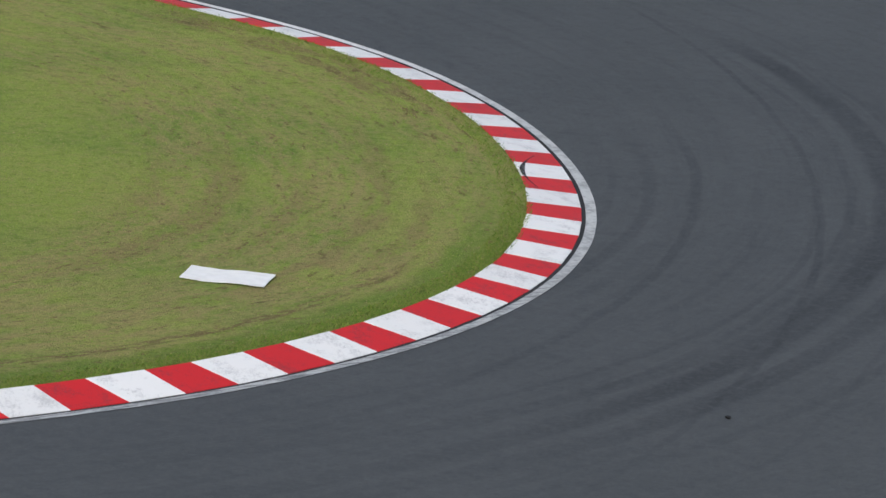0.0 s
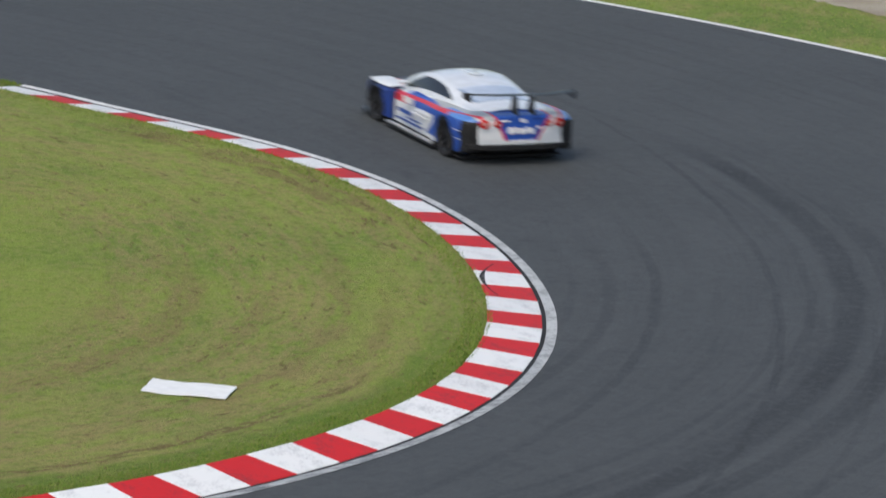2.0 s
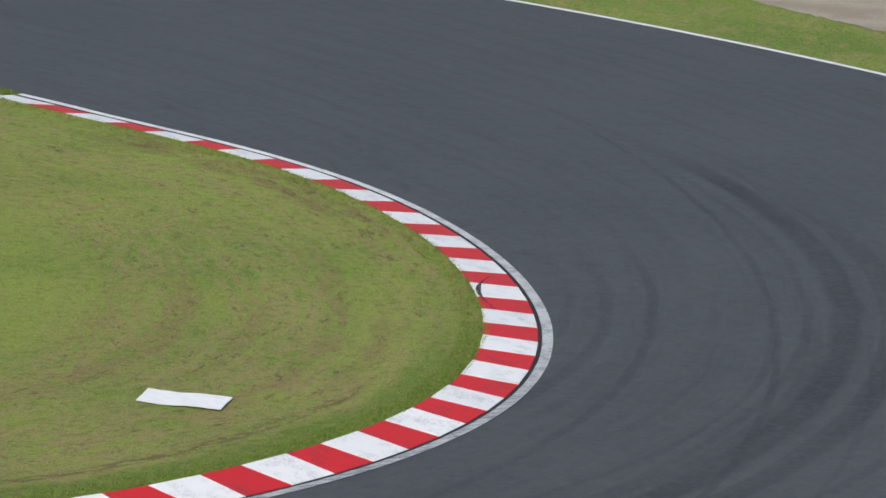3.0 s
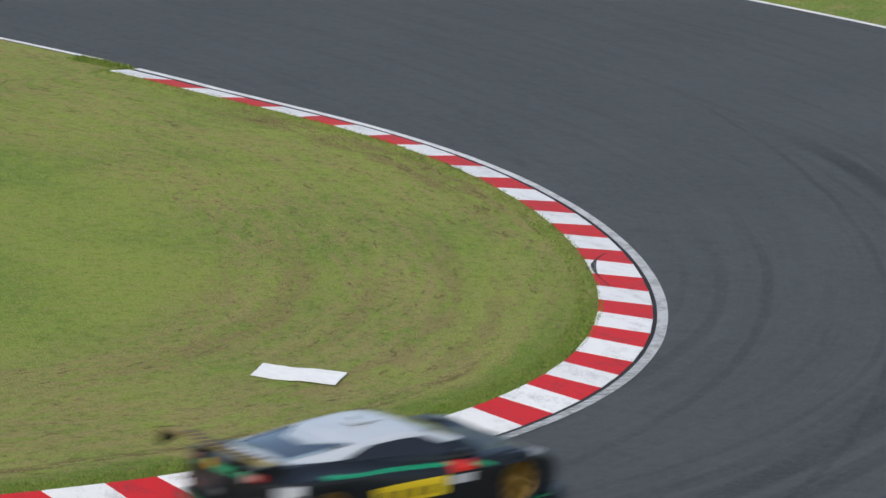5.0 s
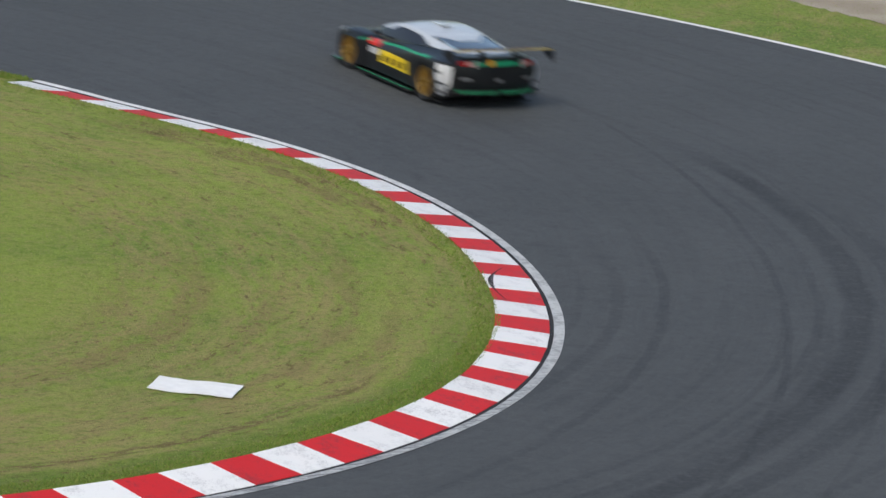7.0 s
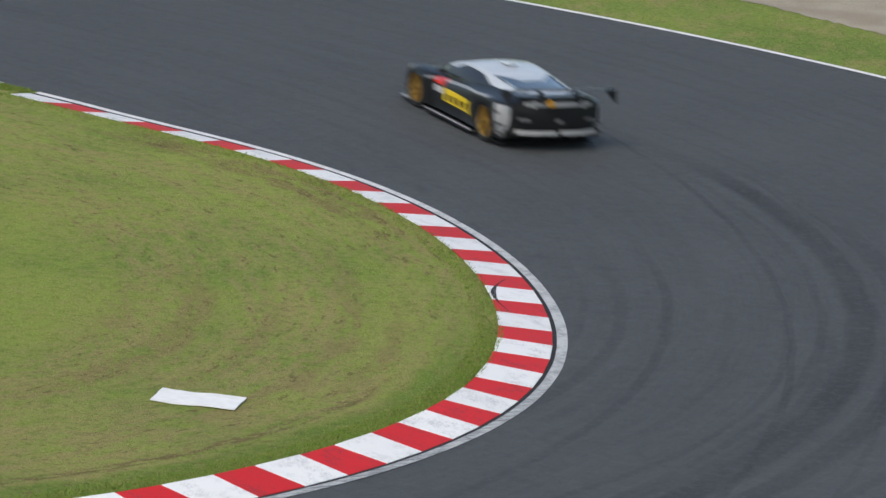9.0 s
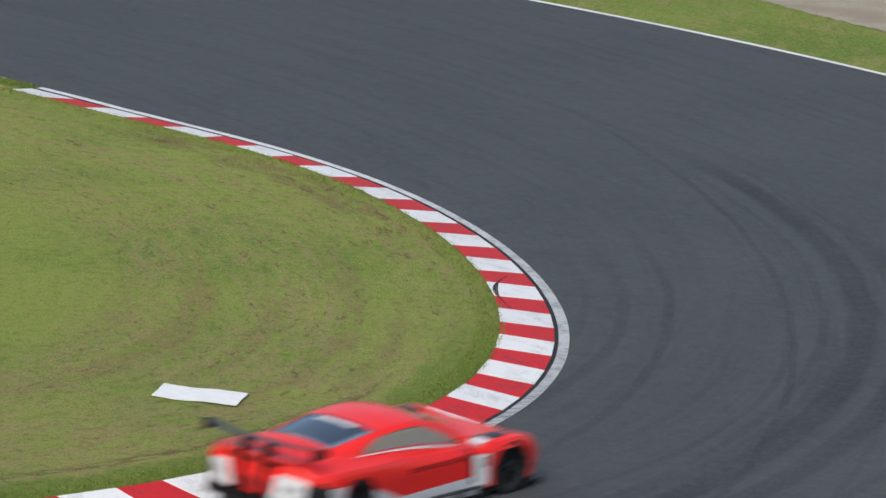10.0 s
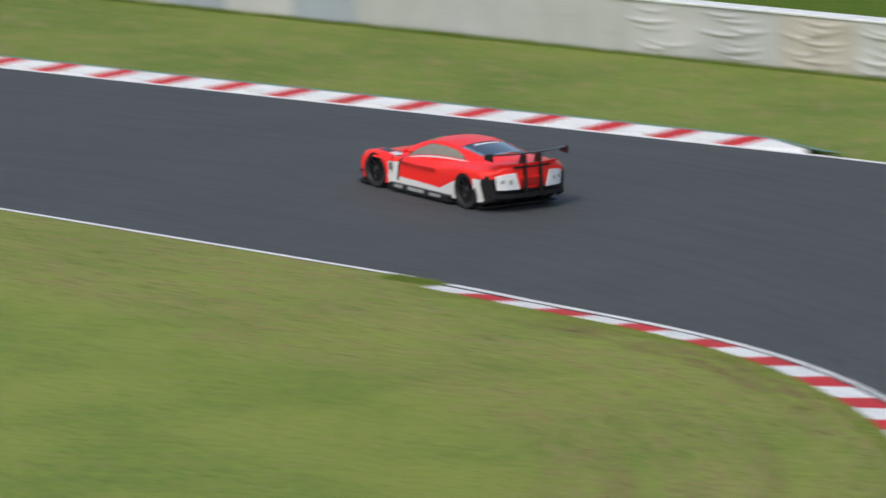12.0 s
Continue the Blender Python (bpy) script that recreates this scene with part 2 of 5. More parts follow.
# ------------------------------------------------------------------ mesh helpers
def mesh_of(name, verts, faces, mats, smooth=False, index=None):
    me = bpy.data.meshes.new(name)
    me.from_pydata([tuple(v) for v in verts], [], faces)
    for m in mats:
        me.materials.append(m)
    if index:
        me.polygons.foreach_set("material_index", index)
    if smooth:
        me.polygons.foreach_set("use_smooth", [True] * len(me.polygons))
    me.update()
    return me


def part(name, me, parent, label="", m=None):
    ob = new(name, me)
    ob.parent = parent
    if m is not None:
        ob.matrix_basis = m
    return tagged(ob, label) if label else ob


# ------------------------------------------------------------------ lines of the plan
SPAN, STRIPE = 27.233, 27.233 / 35
TURN = (-1.4963, -0.9007, -0.0718, 0.0378, -0.0224, 0.0353, -0.018, -0.0035)


def heading(s):
    """Direction of the inner edge, s metres along it from the first red stripe."""
    if s < 0:
        return -0.70 if s > -1.3 else -0.637
    if s > SPAN:
        return -2.4395 - 0.055 * min(s - SPAN, 5.0)
    return float(np.polynomial.chebyshev.chebval(2 * s / SPAN - 1, TURN))


def trace(start, direction, lo, hi, step=0.1):
    """Table of a line in plan: walks both ways from start at s = 0."""
    out = {0: (*start, direction(0.0))}
    for sign, end in ((1, hi), (-1, lo)):
        x, y = start
        for i in range(1, int(abs(end) / step) + 1):
            h = direction(sign * (i - 0.5) * step)
            x, y = x + sign * math.cos(h) * step, y + sign * math.sin(h) * step
            out[sign * i] = (x, y, direction(sign * i * step))
    return out


INNER = trace((-4.4852, 75.549), heading, -160, 200)


def at(table, s, d, step=0.1):
    """Point d metres to the track's side of a traced line."""
    q = s / step
    i = math.floor(q)
    a, b = table[i], table[i + 1]
    f = q - i
    x, y, h = (a[j] * (1 - f) + b[j] * f for j in range(3))
    return x - math.sin(h) * d, y + math.cos(h) * d


def outer_heading(s):
    if s < 0:
        return radians(-30)
    if s < 12:
        return radians(-31 - 1.4 * s)
    return radians(max(-47.8 - 2.4 * (s - 12), -152))


OUTER = trace((0.84, 89.46), outer_heading, -160, 160)


def ribbon(name, table, s0, s1, d0, d1, z, mats, step=0.4, wob=0.0):
    """A strip along a traced line, between the offsets d0 and d1 (numbers or functions of s)."""
    verts, faces = [], []
    n = max(2, int((s1 - s0) / step))
    for i in range(n + 1):
        s = s0 + (s1 - s0) * i / n
        for d in (d0, d1):
            v = d(s) if callable(d) else d
            v += wob * (noise.noise((s * 1.7, v * 3, 0.0)))
            verts.append((*at(table, s, v), z))
        if i:
            k = 2 * i
            faces.append((k - 2, k, k + 1, k - 1))
    return mesh_of(name, verts, faces, mats)


def kerb_width(s):
    return 0.715 - 0.045 * min(max((s - 16.0) / 4.0, 0), 1) - 0.022 * min(max((s - 20.0) / 4.0, 0), 1)


def kerb_slant(s):
    up = min(max(s / 4.0, 0), 1)
    down = min(max((s - 16.5) / 5.0, 0), 1)
    return 0.10 + 0.17 * up - 0.18 * down


def stripe_edge(i):
    """Where the i-th stripe begins along the edge: the painters' spacing is not quite even."""
    s = i * STRIPE
    return s + float(np.interp(s, (0, 3.1, 8.5, 13, 19, 21, 23), (-0.15, 0.0, 0.13, 0.12, 0.14, 0.0, -0.04)))


KERB_RISE = 0.12


# ------------------------------------------------------------------ ground, track
def build_ground():
    n = 40
    xs = np.linspace(-1, 1, n + 1)
    xs = np.sign(xs) * np.abs(xs) ** 3 * 2500
    verts = [(x, y + 70, -0.06) for y in xs for x in xs]
    faces = [(j * (n + 1) + i, j * (n + 1) + i + 1, (j + 1) * (n + 1) + i + 1, (j + 1) * (n + 1) + i)
             for j in range(n) for i in range(n)]
    g = new("ground", mesh_of("ground", verts, faces, [M_GROUND]))
    tagged(g, "grass ground round the race track", "ground", kind="structure")


def build_road():
    n, across = 420, 14
    verts, faces = [], []
    for i in range(n + 1):
        f = i / n
        s = -140 + 270 * f
        a = at(INNER, s, 0.0)
        b = at(OUTER, 4 + min(s, 0) + 1.77 * min(max(s, 0), SPAN) + max(s - SPAN, 0), 0.0)
        for j in range(across + 1):
            g = j / across
            verts.append((a[0] * (1 - g) + b[0] * g, a[1] * (1 - g) + b[1] * g, 0.0))
        if i:
            for j in range(across):
                k = i * (across + 1) + j
                faces.append((k - across - 1, k - across, k + 1, k))
    r = new("road", mesh_of("road", verts, faces, [M_ASPHALT]))
    tagged(r, "dark grey asphalt hairpin with rubbered tyre arcs", "race track", kind="structure")


def build_infield():
    """Raised turf inside the bend; it meets the kerb's high edge."""
    verts, faces, rows, carried = [], [], [], []
    s_list = list(np.arange(-60, -1.8, 1.2)) + list(np.arange(-1.8, 44, 0.2)) + list(np.arange(44, 90, 2))
    depth = [0, 0.10, 0.3, 0.8, 1.6, 3, 4.5, 6]
    for s in s_list:
        open_ = min(max((-0.95 - s) / 0.4, 0), 1)
        w = (kerb_width(s) + 0.01) * (1 - open_) - 0.19 * open_
        edge = KERB_RISE * (1 - open_) + 0.004 * open_
        turn = sum(heading(s + q) for q in np.linspace(-3, 3, 25)) / 25
        row = []
        for j, e in enumerate(depth):
            ragged = 0.035 * noise.noise((s * 2.3, 0, 0)) + 0.03 * noise.noise((s * 6.3, 3, 0)) if j == 0 else 0
            x, y = at(INNER, s, -w - ragged)
            x, y = x + math.sin(turn) * e, y - math.cos(turn) * e
            z = edge + ((0.085 - 0.02 * open_) - edge) * min(e, 2.0) / 2.0 + 0.018 * noise.noise((x * 0.9, y * 0.9, 0)) * min(1, e) * max(0, 1 - e / 3)
            if j == 0:
                z = edge - 0.002
            if e >= 3:
                z = 0.085
            row.append(len(verts))
            verts.append((x, y, z))
            carried.append((s, e))
        rows.append(row)
    for a, b in zip(rows, rows[1:]):
        for j in range(len(depth) - 1):
            faces.append((a[j], a[j + 1], b[j + 1], b[j]))
    faces.append(tuple(r[-1] for r in reversed(rows)))
    # skirt down to the ground along the outer rim
    base = len(verts)
    for r in rows:
        x, y, z = verts[r[0]]
        verts.append((x, y, -0.08))
        carried.append((0.0, 0.0))
    for i in range(len(rows) - 1):
        faces.append((rows[i][0], rows[i + 1][0], base + i + 1, base + i))
    me = mesh_of("infield", verts, faces, [M_INFIELD], smooth=True)
    for j, name in enumerate(("run", "depth")):
        me.attributes.new(name, "FLOAT", "POINT").data.foreach_set("value", [c[j] for c in carried])
    f = new("infield", me)
    tagged(f, "mown green infield grass with brown worn arcs", "grass", kind="structure")


def block(name, quad_hi, mat, lift):
    """A kerb block: four plan corners with their top heights; rounded shoulders, sides to the ground."""
    cx = sum(p[0] for p in quad_hi) / 4
    cy = sum(p[1] for p in quad_hi) / 4
    verts, faces = [], []
    for ring in range(3):
        for (x, y, z) in quad_hi:
            if ring == 0:
                verts.append((x, y, -0.07))
            elif ring == 1:
                verts.append((x, y, z - 0.008 + lift))
            else:
                verts.append((cx + (x - cx) * 0.985, cy + (y - cy) * 0.985, z + lift))
    for ring in range(2):
        for j in range(4):
            a, b = ring * 4 + j, ring * 4 + (j + 1) % 4
            faces.append((a, b, b + 4, a + 4))
    faces.append((8, 9, 10, 11))
    return mesh_of(name, verts, faces, [mat])


def build_kerb():
    rng = random.Random(4)
    kerb = tagged(new("kerb"), "red and white painted concrete kerb, scuffed by tyres", "kerb", kind="structure")
    for i in range(-1, 54):
        s0, s1 = stripe_edge(i), stripe_edge(i + 1)
        if i == -1:
            s0 = -1.25
        quad = []
        for s, d in ((s0, 0), (s1, 0), (s1, 1), (s0, 1)):
            q = min(max(s, 0), SPAN) if s < 0 else s
            odd = 0.07 if ((i if s == s0 else i + 1) % 2 == 0) else 0.0
            sh = (kerb_slant(s) + odd * (s > 2)) * d
            if i == -1 and s == s0:
                sh = 0.42 if d else 0.12
            x, y = at(INNER, s + sh, -(kerb_width(q) + 0.02) * d - 0.004)
            quad.append((x, y, 0.012 + (KERB_RISE - 0.004) * d))
        part("kerb_block", block("kerb_block", quad[::-1], M_RED if i % 2 == 0 else M_WHITE, rng.uniform(-0.003, 0.003)), kerb)
    part("tar_joint", ribbon("tar_joint", INNER, -1.05, 42, -0.02, lambda s: 0.06 + 0.03 * math.exp(-max(s + 1, 0) / 3.5), 0.004, [M_GAP], 0.3), kerb, "black tar joint beside the kerb")


def build_lines():
    def inside(s):
        return 0.05 + 0.03 * math.exp(-max(s + 1, 0) / 3.5)

    def outside(s):
        return 0.185 + 0.045 * math.exp(-max(s + 1, 0) / 3.0) + 0.01 * math.exp(-((s - 15) / 5.0) ** 2)
    l = new("edge_line_inner", ribbon("edge_line_inner", INNER, -1.12, 42, inside, outside, 0.008, [M_LINE], 0.25, 0.006))
    tagged(l, "worn white edge line along the kerb", "road line", kind="structure")
    l = new("edge_line_exit", ribbon("edge_line_exit", INNER, -120, -1.95, 0.18, 0.30, 0.008, [M_LINE_FAR], 1.0))
    tagged(l, "white edge line beside the infield grass", "road line", kind="structure")
    l = new("edge_line_outer", ribbon("edge_line_outer", OUTER, -120, 60, -0.16, 0.0, 0.008, [M_LINE_FAR], 0.5))
    tagged(l, "white edge line on the outside of the bend", "road line", kind="structure")


def build_verge():
    """Grass between the track and the tyre wall, a little above the asphalt."""
    verts, faces = [], []
    depth = [0.0, 0.15, 0.6, 1.5, 3, 6, 10, 16, 30]
    ss = np.arange(-120, 60, 0.8)
    for i, s in enumerate(ss):
        for j, e in enumerate(depth):
            rag = 0.04 * noise.noise((s * 2.1, 5, 0)) if j == 0 else 0
            x, y = at(OUTER, s, e + rag + (min(0.98, 0.12 + max(0, -s) * 0.5) if s < 0.2 else 0.0) * max(0, 1 - e / 3))
            z = 0.012 + 0.04 * (s < -0.5) if j == 0 else 0.03 + 0.012 * noise.noise((x * 0.7, y * 0.7, 2))
            verts.append((x, y, z))
        if i:
            for j in range(len(depth) - 1):
                k = i * len(depth) + j
                faces.append((k - len(depth), k, k + 1, k - len(depth) + 1))
    v = new("verge", mesh_of("verge", verts, faces, [M_GROUND], smooth=True))
    tagged(v, "green grass verge between track and tyre wall", "grass", kind="structure")


FAR_PERIOD = 1.511


def build_far_kerb():
    rng = random.Random(9)
    kerb = tagged(new("kerb_exit"), "low red and white exit kerb with slanted stripes", "kerb", kind="structure")
    end, wide = -0.1, 0.82
    s = end
    i = 0
    while s > -48:
        red = i % 2 == 1
        ln = FAR_PERIOD * (1.10 if i == 0 else 0.36 if red else 0.64)
        a, b = s - ln, s - (0.25 if i == 0 else 0.0)
        slant = 0.20
        quad = []
        taper = 0.15 if i == 0 else 1.0
        for q, d in ((a, 0), (b, 0), (b, 1), (a, 1)):
            w = wide * (taper if (q == b) else 1.0)
            x, y = at(OUTER, q + (slant * d if not (i == 0 and q == b) else 0), w * d)
            quad.append((x, y, 0.016 + 0.05 * d))
        part("kerb_block", block("kerb_block", quad, M_RED if red else M_WHITE, rng.uniform(-0.002, 0.002)), kerb)
        s = a
        i += 1
    strip = ribbon("green_strip", OUTER, -50, 0.3, lambda s: min(0.87, 0.12 + max(0, -0.1 - s) * 0.5), lambda s: min(1.02, 0.27 + max(0, -0.1 - s) * 0.5), 0.058, [M_GREEN], 0.3)
    part("green_strip", strip, kerb, "faded green painted strip behind the kerb")


def build_gravel():
    k = Mat("gravel", rough=0.95)
    p = k.place()
    n = k.noise(p, 22.0, 5, 0.8)
    m = k.noise(p, 0.7, 4)
    c = k.mix(k.ramp(m, 0.35, 0.65), (0.33, 0.28, 0.21), (0.42, 0.37, 0.29))
    c = k.mix(k.ramp(n, 0.5, 0.3), c, (0.22, 0.18, 0.13))
    k.bump(n, 0.6, 0.03)
    mat = k.color(c)
    # a bed that opens from a rounded tip, fringed by grass
    verts, faces = [], []
    n = 160
    for i in range(n + 1):
        f = i / n
        x = 6.45 + 26 * f ** 1.6
        run = x - 6.45
        near = 91.4 - 1.16 * run - 0.9 * min(1, run / 0.5) + 0.30 * noise.noise((run * 2.4, 1, 0)) + 0.26 * noise.noise((run * 9, 1, 0))
        far = 91.4 + 2.3 * (1 - math.exp(-run / 0.35)) - 0.62 * run + 0.35 * noise.noise((run * 2, 7, 0)) + 0.18 * noise.noise((run * 8, 7, 0))
        far = max(far, near + 0.05)
        for g in (0, 0.25, 0.5, 0.75, 1):
            verts.append((x, near + (far - near) * g, 0.040))
        if i:
            for g in range(4):
                q = i * 5 + g
                faces.append((q - 5, q, q + 1, q - 4))
    g = new("gravel_bed", mesh_of("gravel_bed", verts, faces, [mat]))
    tagged(g, "pale beige gravel bed bordered by grass", "gravel", kind="structure")


WALL_A, WALL_H = (-15.6, 109.8), radians(-32.0)


def wall_point(s, back, z):
    return (WALL_A[0] + math.cos(WALL_H) * s - math.sin(WALL_H) * back,
            WALL_A[1] + math.sin(WALL_H) * s + math.cos(WALL_H) * back, z)


def build_wall():
    tints = [(0.47, 0.485, 0.48), (0.52, 0.53, 0.52), (0.36, 0.41, 0.46), (0.46, 0.48, 0.46), (0.50, 0.47, 0.42)]
    mats = []
    for i, t in enumerate(tints):
        k = Mat("tarpaulin_" + "abcde"[i], rough=0.5)
        p = k.place()
        n = k.noise(k.scaled(p, 1, 1, 0.25), 2.2, 5)
        st = k.noise(k.scaled(p, 0.5, 0.5, 3.0), 1.5, 4)
        c = k.mix(k.ramp(n, 0.3, 0.7), tuple(v * 0.9 for v in t), t)
        c = k.mix(k.math("MULTIPLY", k.ramp(st, 0.55, 0.75), 0.25 if i < 4 else 0.6), c, (0.36, 0.33, 0.26))
        k.bump(n, 0.25, 0.02)
        mats.append(k.color(c))
    cap_mat = plain("barrier_cap", (0.86, 0.87, 0.87), 0.5, vary=0.04)
    wall = tagged(new("tyre_wall"), "tyre barrier wrapped in grey tarpaulin with a white cap", "barrier", kind="structure")
    rng = random.Random(21)
    H = 1.24
    # lengths of tarpaulin: start, end, tint, number of sagging creases
    runs = [(2.0, 3.7, 2, 0), (3.7, 5.6, 1, 0), (5.6, 7.4, 2, 0), (7.4, 9.7, 3, 0), (9.7, 12.2, 0, 1), (12.2, 14.68, 3, 0), (14.68, 16.5, 1, 5), (16.5, 18.47, 0, 8),
            (18.47, 20.34, 4, 10), (20.34, 22.04, 1, 8), (22.04, 25.65, 0, 1), (25.65, 29.0, 2, 0)]
    q = 2.0
    while q > -60:
        ln = rng.uniform(1.7, 2.6)
        runs.insert(0, (q - ln, q, rng.choice((0, 1, 2, 3)), 0))
        q -= ln
    for i, (s, end, tint, folds) in enumerate(runs):
        ln = end - s
        nu, nv = (36, 56) if folds > 1 else (14, 10)
        creases = [(rng.uniform(0.25, 0.65), 0.08 + 0.86 * (j + rng.uniform(0, 0.7)) / max(folds, 1), rng.uniform(0.22, 0.42), rng.uniform(0.05, 0.13), rng.uniform(0.02, 0.05)) for j in range(folds)]
        verts, faces = [], []
        for a in range(nu + 1):
            for b in range(nv + 1):
                u, v = a / nu, b / nv
                back = 0.03 * noise.noise((s + u * ln, v * 2, 0.3)) - 0.02 * math.sin(math.pi * u)
                for u0, v0, reach, sag, deep in creases:
                    e = (u - u0) / reach
                    if abs(e) < 1:
                        back -= deep * (1 - e * e) * math.exp(-((v - v0 - sag * (e * e - 0.5)) / 0.035) ** 2)
                verts.append(wall_point(s + u * ln, back, 0.03 + v * (H - 0.06) + (0.05 * noise.noise((s + u * ln * 1.5, 9, 0)) if b == 0 else 0)))
        for a in range(nu):
            for b in range(nv):
                k = a * (nv + 1) + b
                faces.append((k, k + nv + 1, k + nv + 2, k + 1))
        part("tarpaulin", mesh_of("tarpaulin", verts, faces, [mats[tint]], smooth=True), wall)
        # the cap over this length
        cap = []
        for q in (s, end):
            for back, z in ((-0.05, H - 0.035), (-0.06, H), (0.02, H + 0.02), (0.42, H + 0.02), (0.46, H - 0.1)):
                cap.append(wall_point(q + (0.004 if q == s else -0.004), back, z + 0.012 * noise.noise((q, back, 3))))
        part("cap", mesh_of("cap", cap, [(j, 5 + j, 6 + j, j + 1) for j in range(4)], [cap_mat]), wall)
    # the stacked tyres' mass behind the wrapping
    core = [wall_point(q, b, z) for q in (-60, 30) for b, z in ((0.12, 0.0), (0.12, H - 0.12), (0.42, H - 0.12), (0.42, 0.0))]
    part("tyre_stack", mesh_of("tyre_stack", core, [(0, 4, 5, 1), (1, 5, 6, 2), (2, 6, 7, 3), (0, 1, 2, 3), (4, 7, 6, 5)], [M_GAP]), wall)
    # grass bank behind
    verts, faces = [], []
    ss = np.arange(-110, 90, 2.0)
    prof = [(0.55, 0.0), (1.3, 0.35), (3.5, 1.3), (7, 3.0), (14, 5.2), (30, 6.5), (70, 7.0), (71, -1)]
    for i, q in enumerate(ss):
        for b, z in prof:
            verts.append(wall_point(q, b, z + 0.12 * noise.noise((q * 0.4, b * 0.5, 0))))
        if i:
            for j in range(len(prof) - 1):
                k = i * len(prof) + j
                faces.append((k - len(prof), k, k + 1, k - len(prof) + 1))
    bk = new("bank", mesh_of("bank", verts, faces, [M_BANK], smooth=True))
    tagged(bk, "dark green grass bank behind the tyre wall", "grass bank", kind="structure")


build_ground()
build_road()
build_infield()
build_verge()
build_lines()
build_kerb()
build_far_kerb()
build_gravel()
build_wall()


# ------------------------------------------------------------------ small things on the ground
def build_sheet():
    nu, nv = 24, 8
    cx, cy = -1.755, 57.16
    ang = math.atan2(-0.21, 1.04)
    verts, faces = [], []
    for top in (1, 0):
        for a in range(nu + 1):
            for b in range(nv + 1):
                u, v = a / nu - 0.5, b / nv - 0.5
                lx, ly = u * 1.065, v * 0.62
                ly += 0.008 * math.sin(u * 9) + 0.012 * noise.noise((u * 14, v * 2, 0)) * (v < -0.3)
                lx += 0.008 * noise.noise((v * 5, u, 2))
                z = 0.118 + 0.05 * max(0, u - 0.2) ** 1.3 + 0.006 * math.sin(u * 8.5) + 0.007 * noise.noise((u * 6, v * 6, 1)) - (0.012 if not top else 0)
                verts.append((cx + lx * math.cos(ang) - ly * math.sin(ang), cy + lx * math.sin(ang) + ly * math.cos(ang), z))
    m = (nu + 1) * (nv + 1)
    for a in range(nu):
        for b in range(nv):
            k = a * (nv + 1) + b
            faces.append((k, k + nv + 1, k + nv + 2, k + 1))
            faces.append((m + k, m + k + 1, m + k + nv + 2, m + k + nv + 1))
    rim = [a * (nv + 1) for a in range(nu + 1)] + [nu * (nv + 1) + b for b in range(1, nv + 1)] + [a * (nv + 1) + nv for a in range(nu - 1, -1, -1)] + [b for b in range(nv - 1, 0, -1)]
    for a, b in zip(rim, rim[1:] + rim[:1]):
        faces.append((a, m + a, m + b, b))
    o = new("board", mesh_of("board", verts, faces, [M_SHEET], smooth=False))
    tagged(o, "loose white board lying bent on the grass", "board")


def build_debris():
    verts, faces = [], []
    rng = random.Random(3)
    for j in range(5):
        for i in range(8):
            a = i / 8 * 2 * math.pi
            r = math.sin((j + 0.5) / 5 * math.pi)
            k = 1 + rng.uniform(-0.25, 0.25)
            verts.append((4.15 + 0.035 * r * k * math.cos(a), 52.62 + 0.05 * r * k * math.sin(a), 0.003 + 0.03 * (1 - math.cos((j + 0.5) / 5 * math.pi)) * 0.5))
    for j in range(4):
        for i in range(8):
            a, b = j * 8 + i, j * 8 + (i + 1) % 8
            faces.append((a, b, b + 8, a + 8))
    faces += [tuple(range(7, -1, -1)), tuple(range(32, 40))]
    o = new("rubber_scrap", mesh_of("rubber_scrap", verts, faces, [M_RUBBER_MARK]))
    tagged(o, "small black scrap of tyre rubber on asphalt", "rubber scrap")


def build_kerb_mark():
    """A black tyre scrape that curves over the kerb's stripes."""
    verts, faces = [], []
    n = 18
    for i in range(n + 1):
        f = i / n
        s = 13.0 + 2.05 * f
        d = -0.34 - 0.35 * math.sin(math.pi * min(1, f * 0.80)) ** 0.9
        w = 0.008 + 0.03 * math.sin(math.pi * f) ** 4
        for e in (-w, w):
            dd = d + e
            verts.append((*at(INNER, s, dd), 0.021 + 0.0035 + (KERB_RISE - 0.012) * -dd / 0.735))
        if i:
            k = 2 * i
            faces.append((k - 2, k, k + 1, k - 1))
    o = new("tyre_scrape", mesh_of("tyre_scrape", verts, faces, [M_SCRAPE]))
    tagged(o, "black curved tyre scrape across the kerb", "tyre mark", kind="structure")


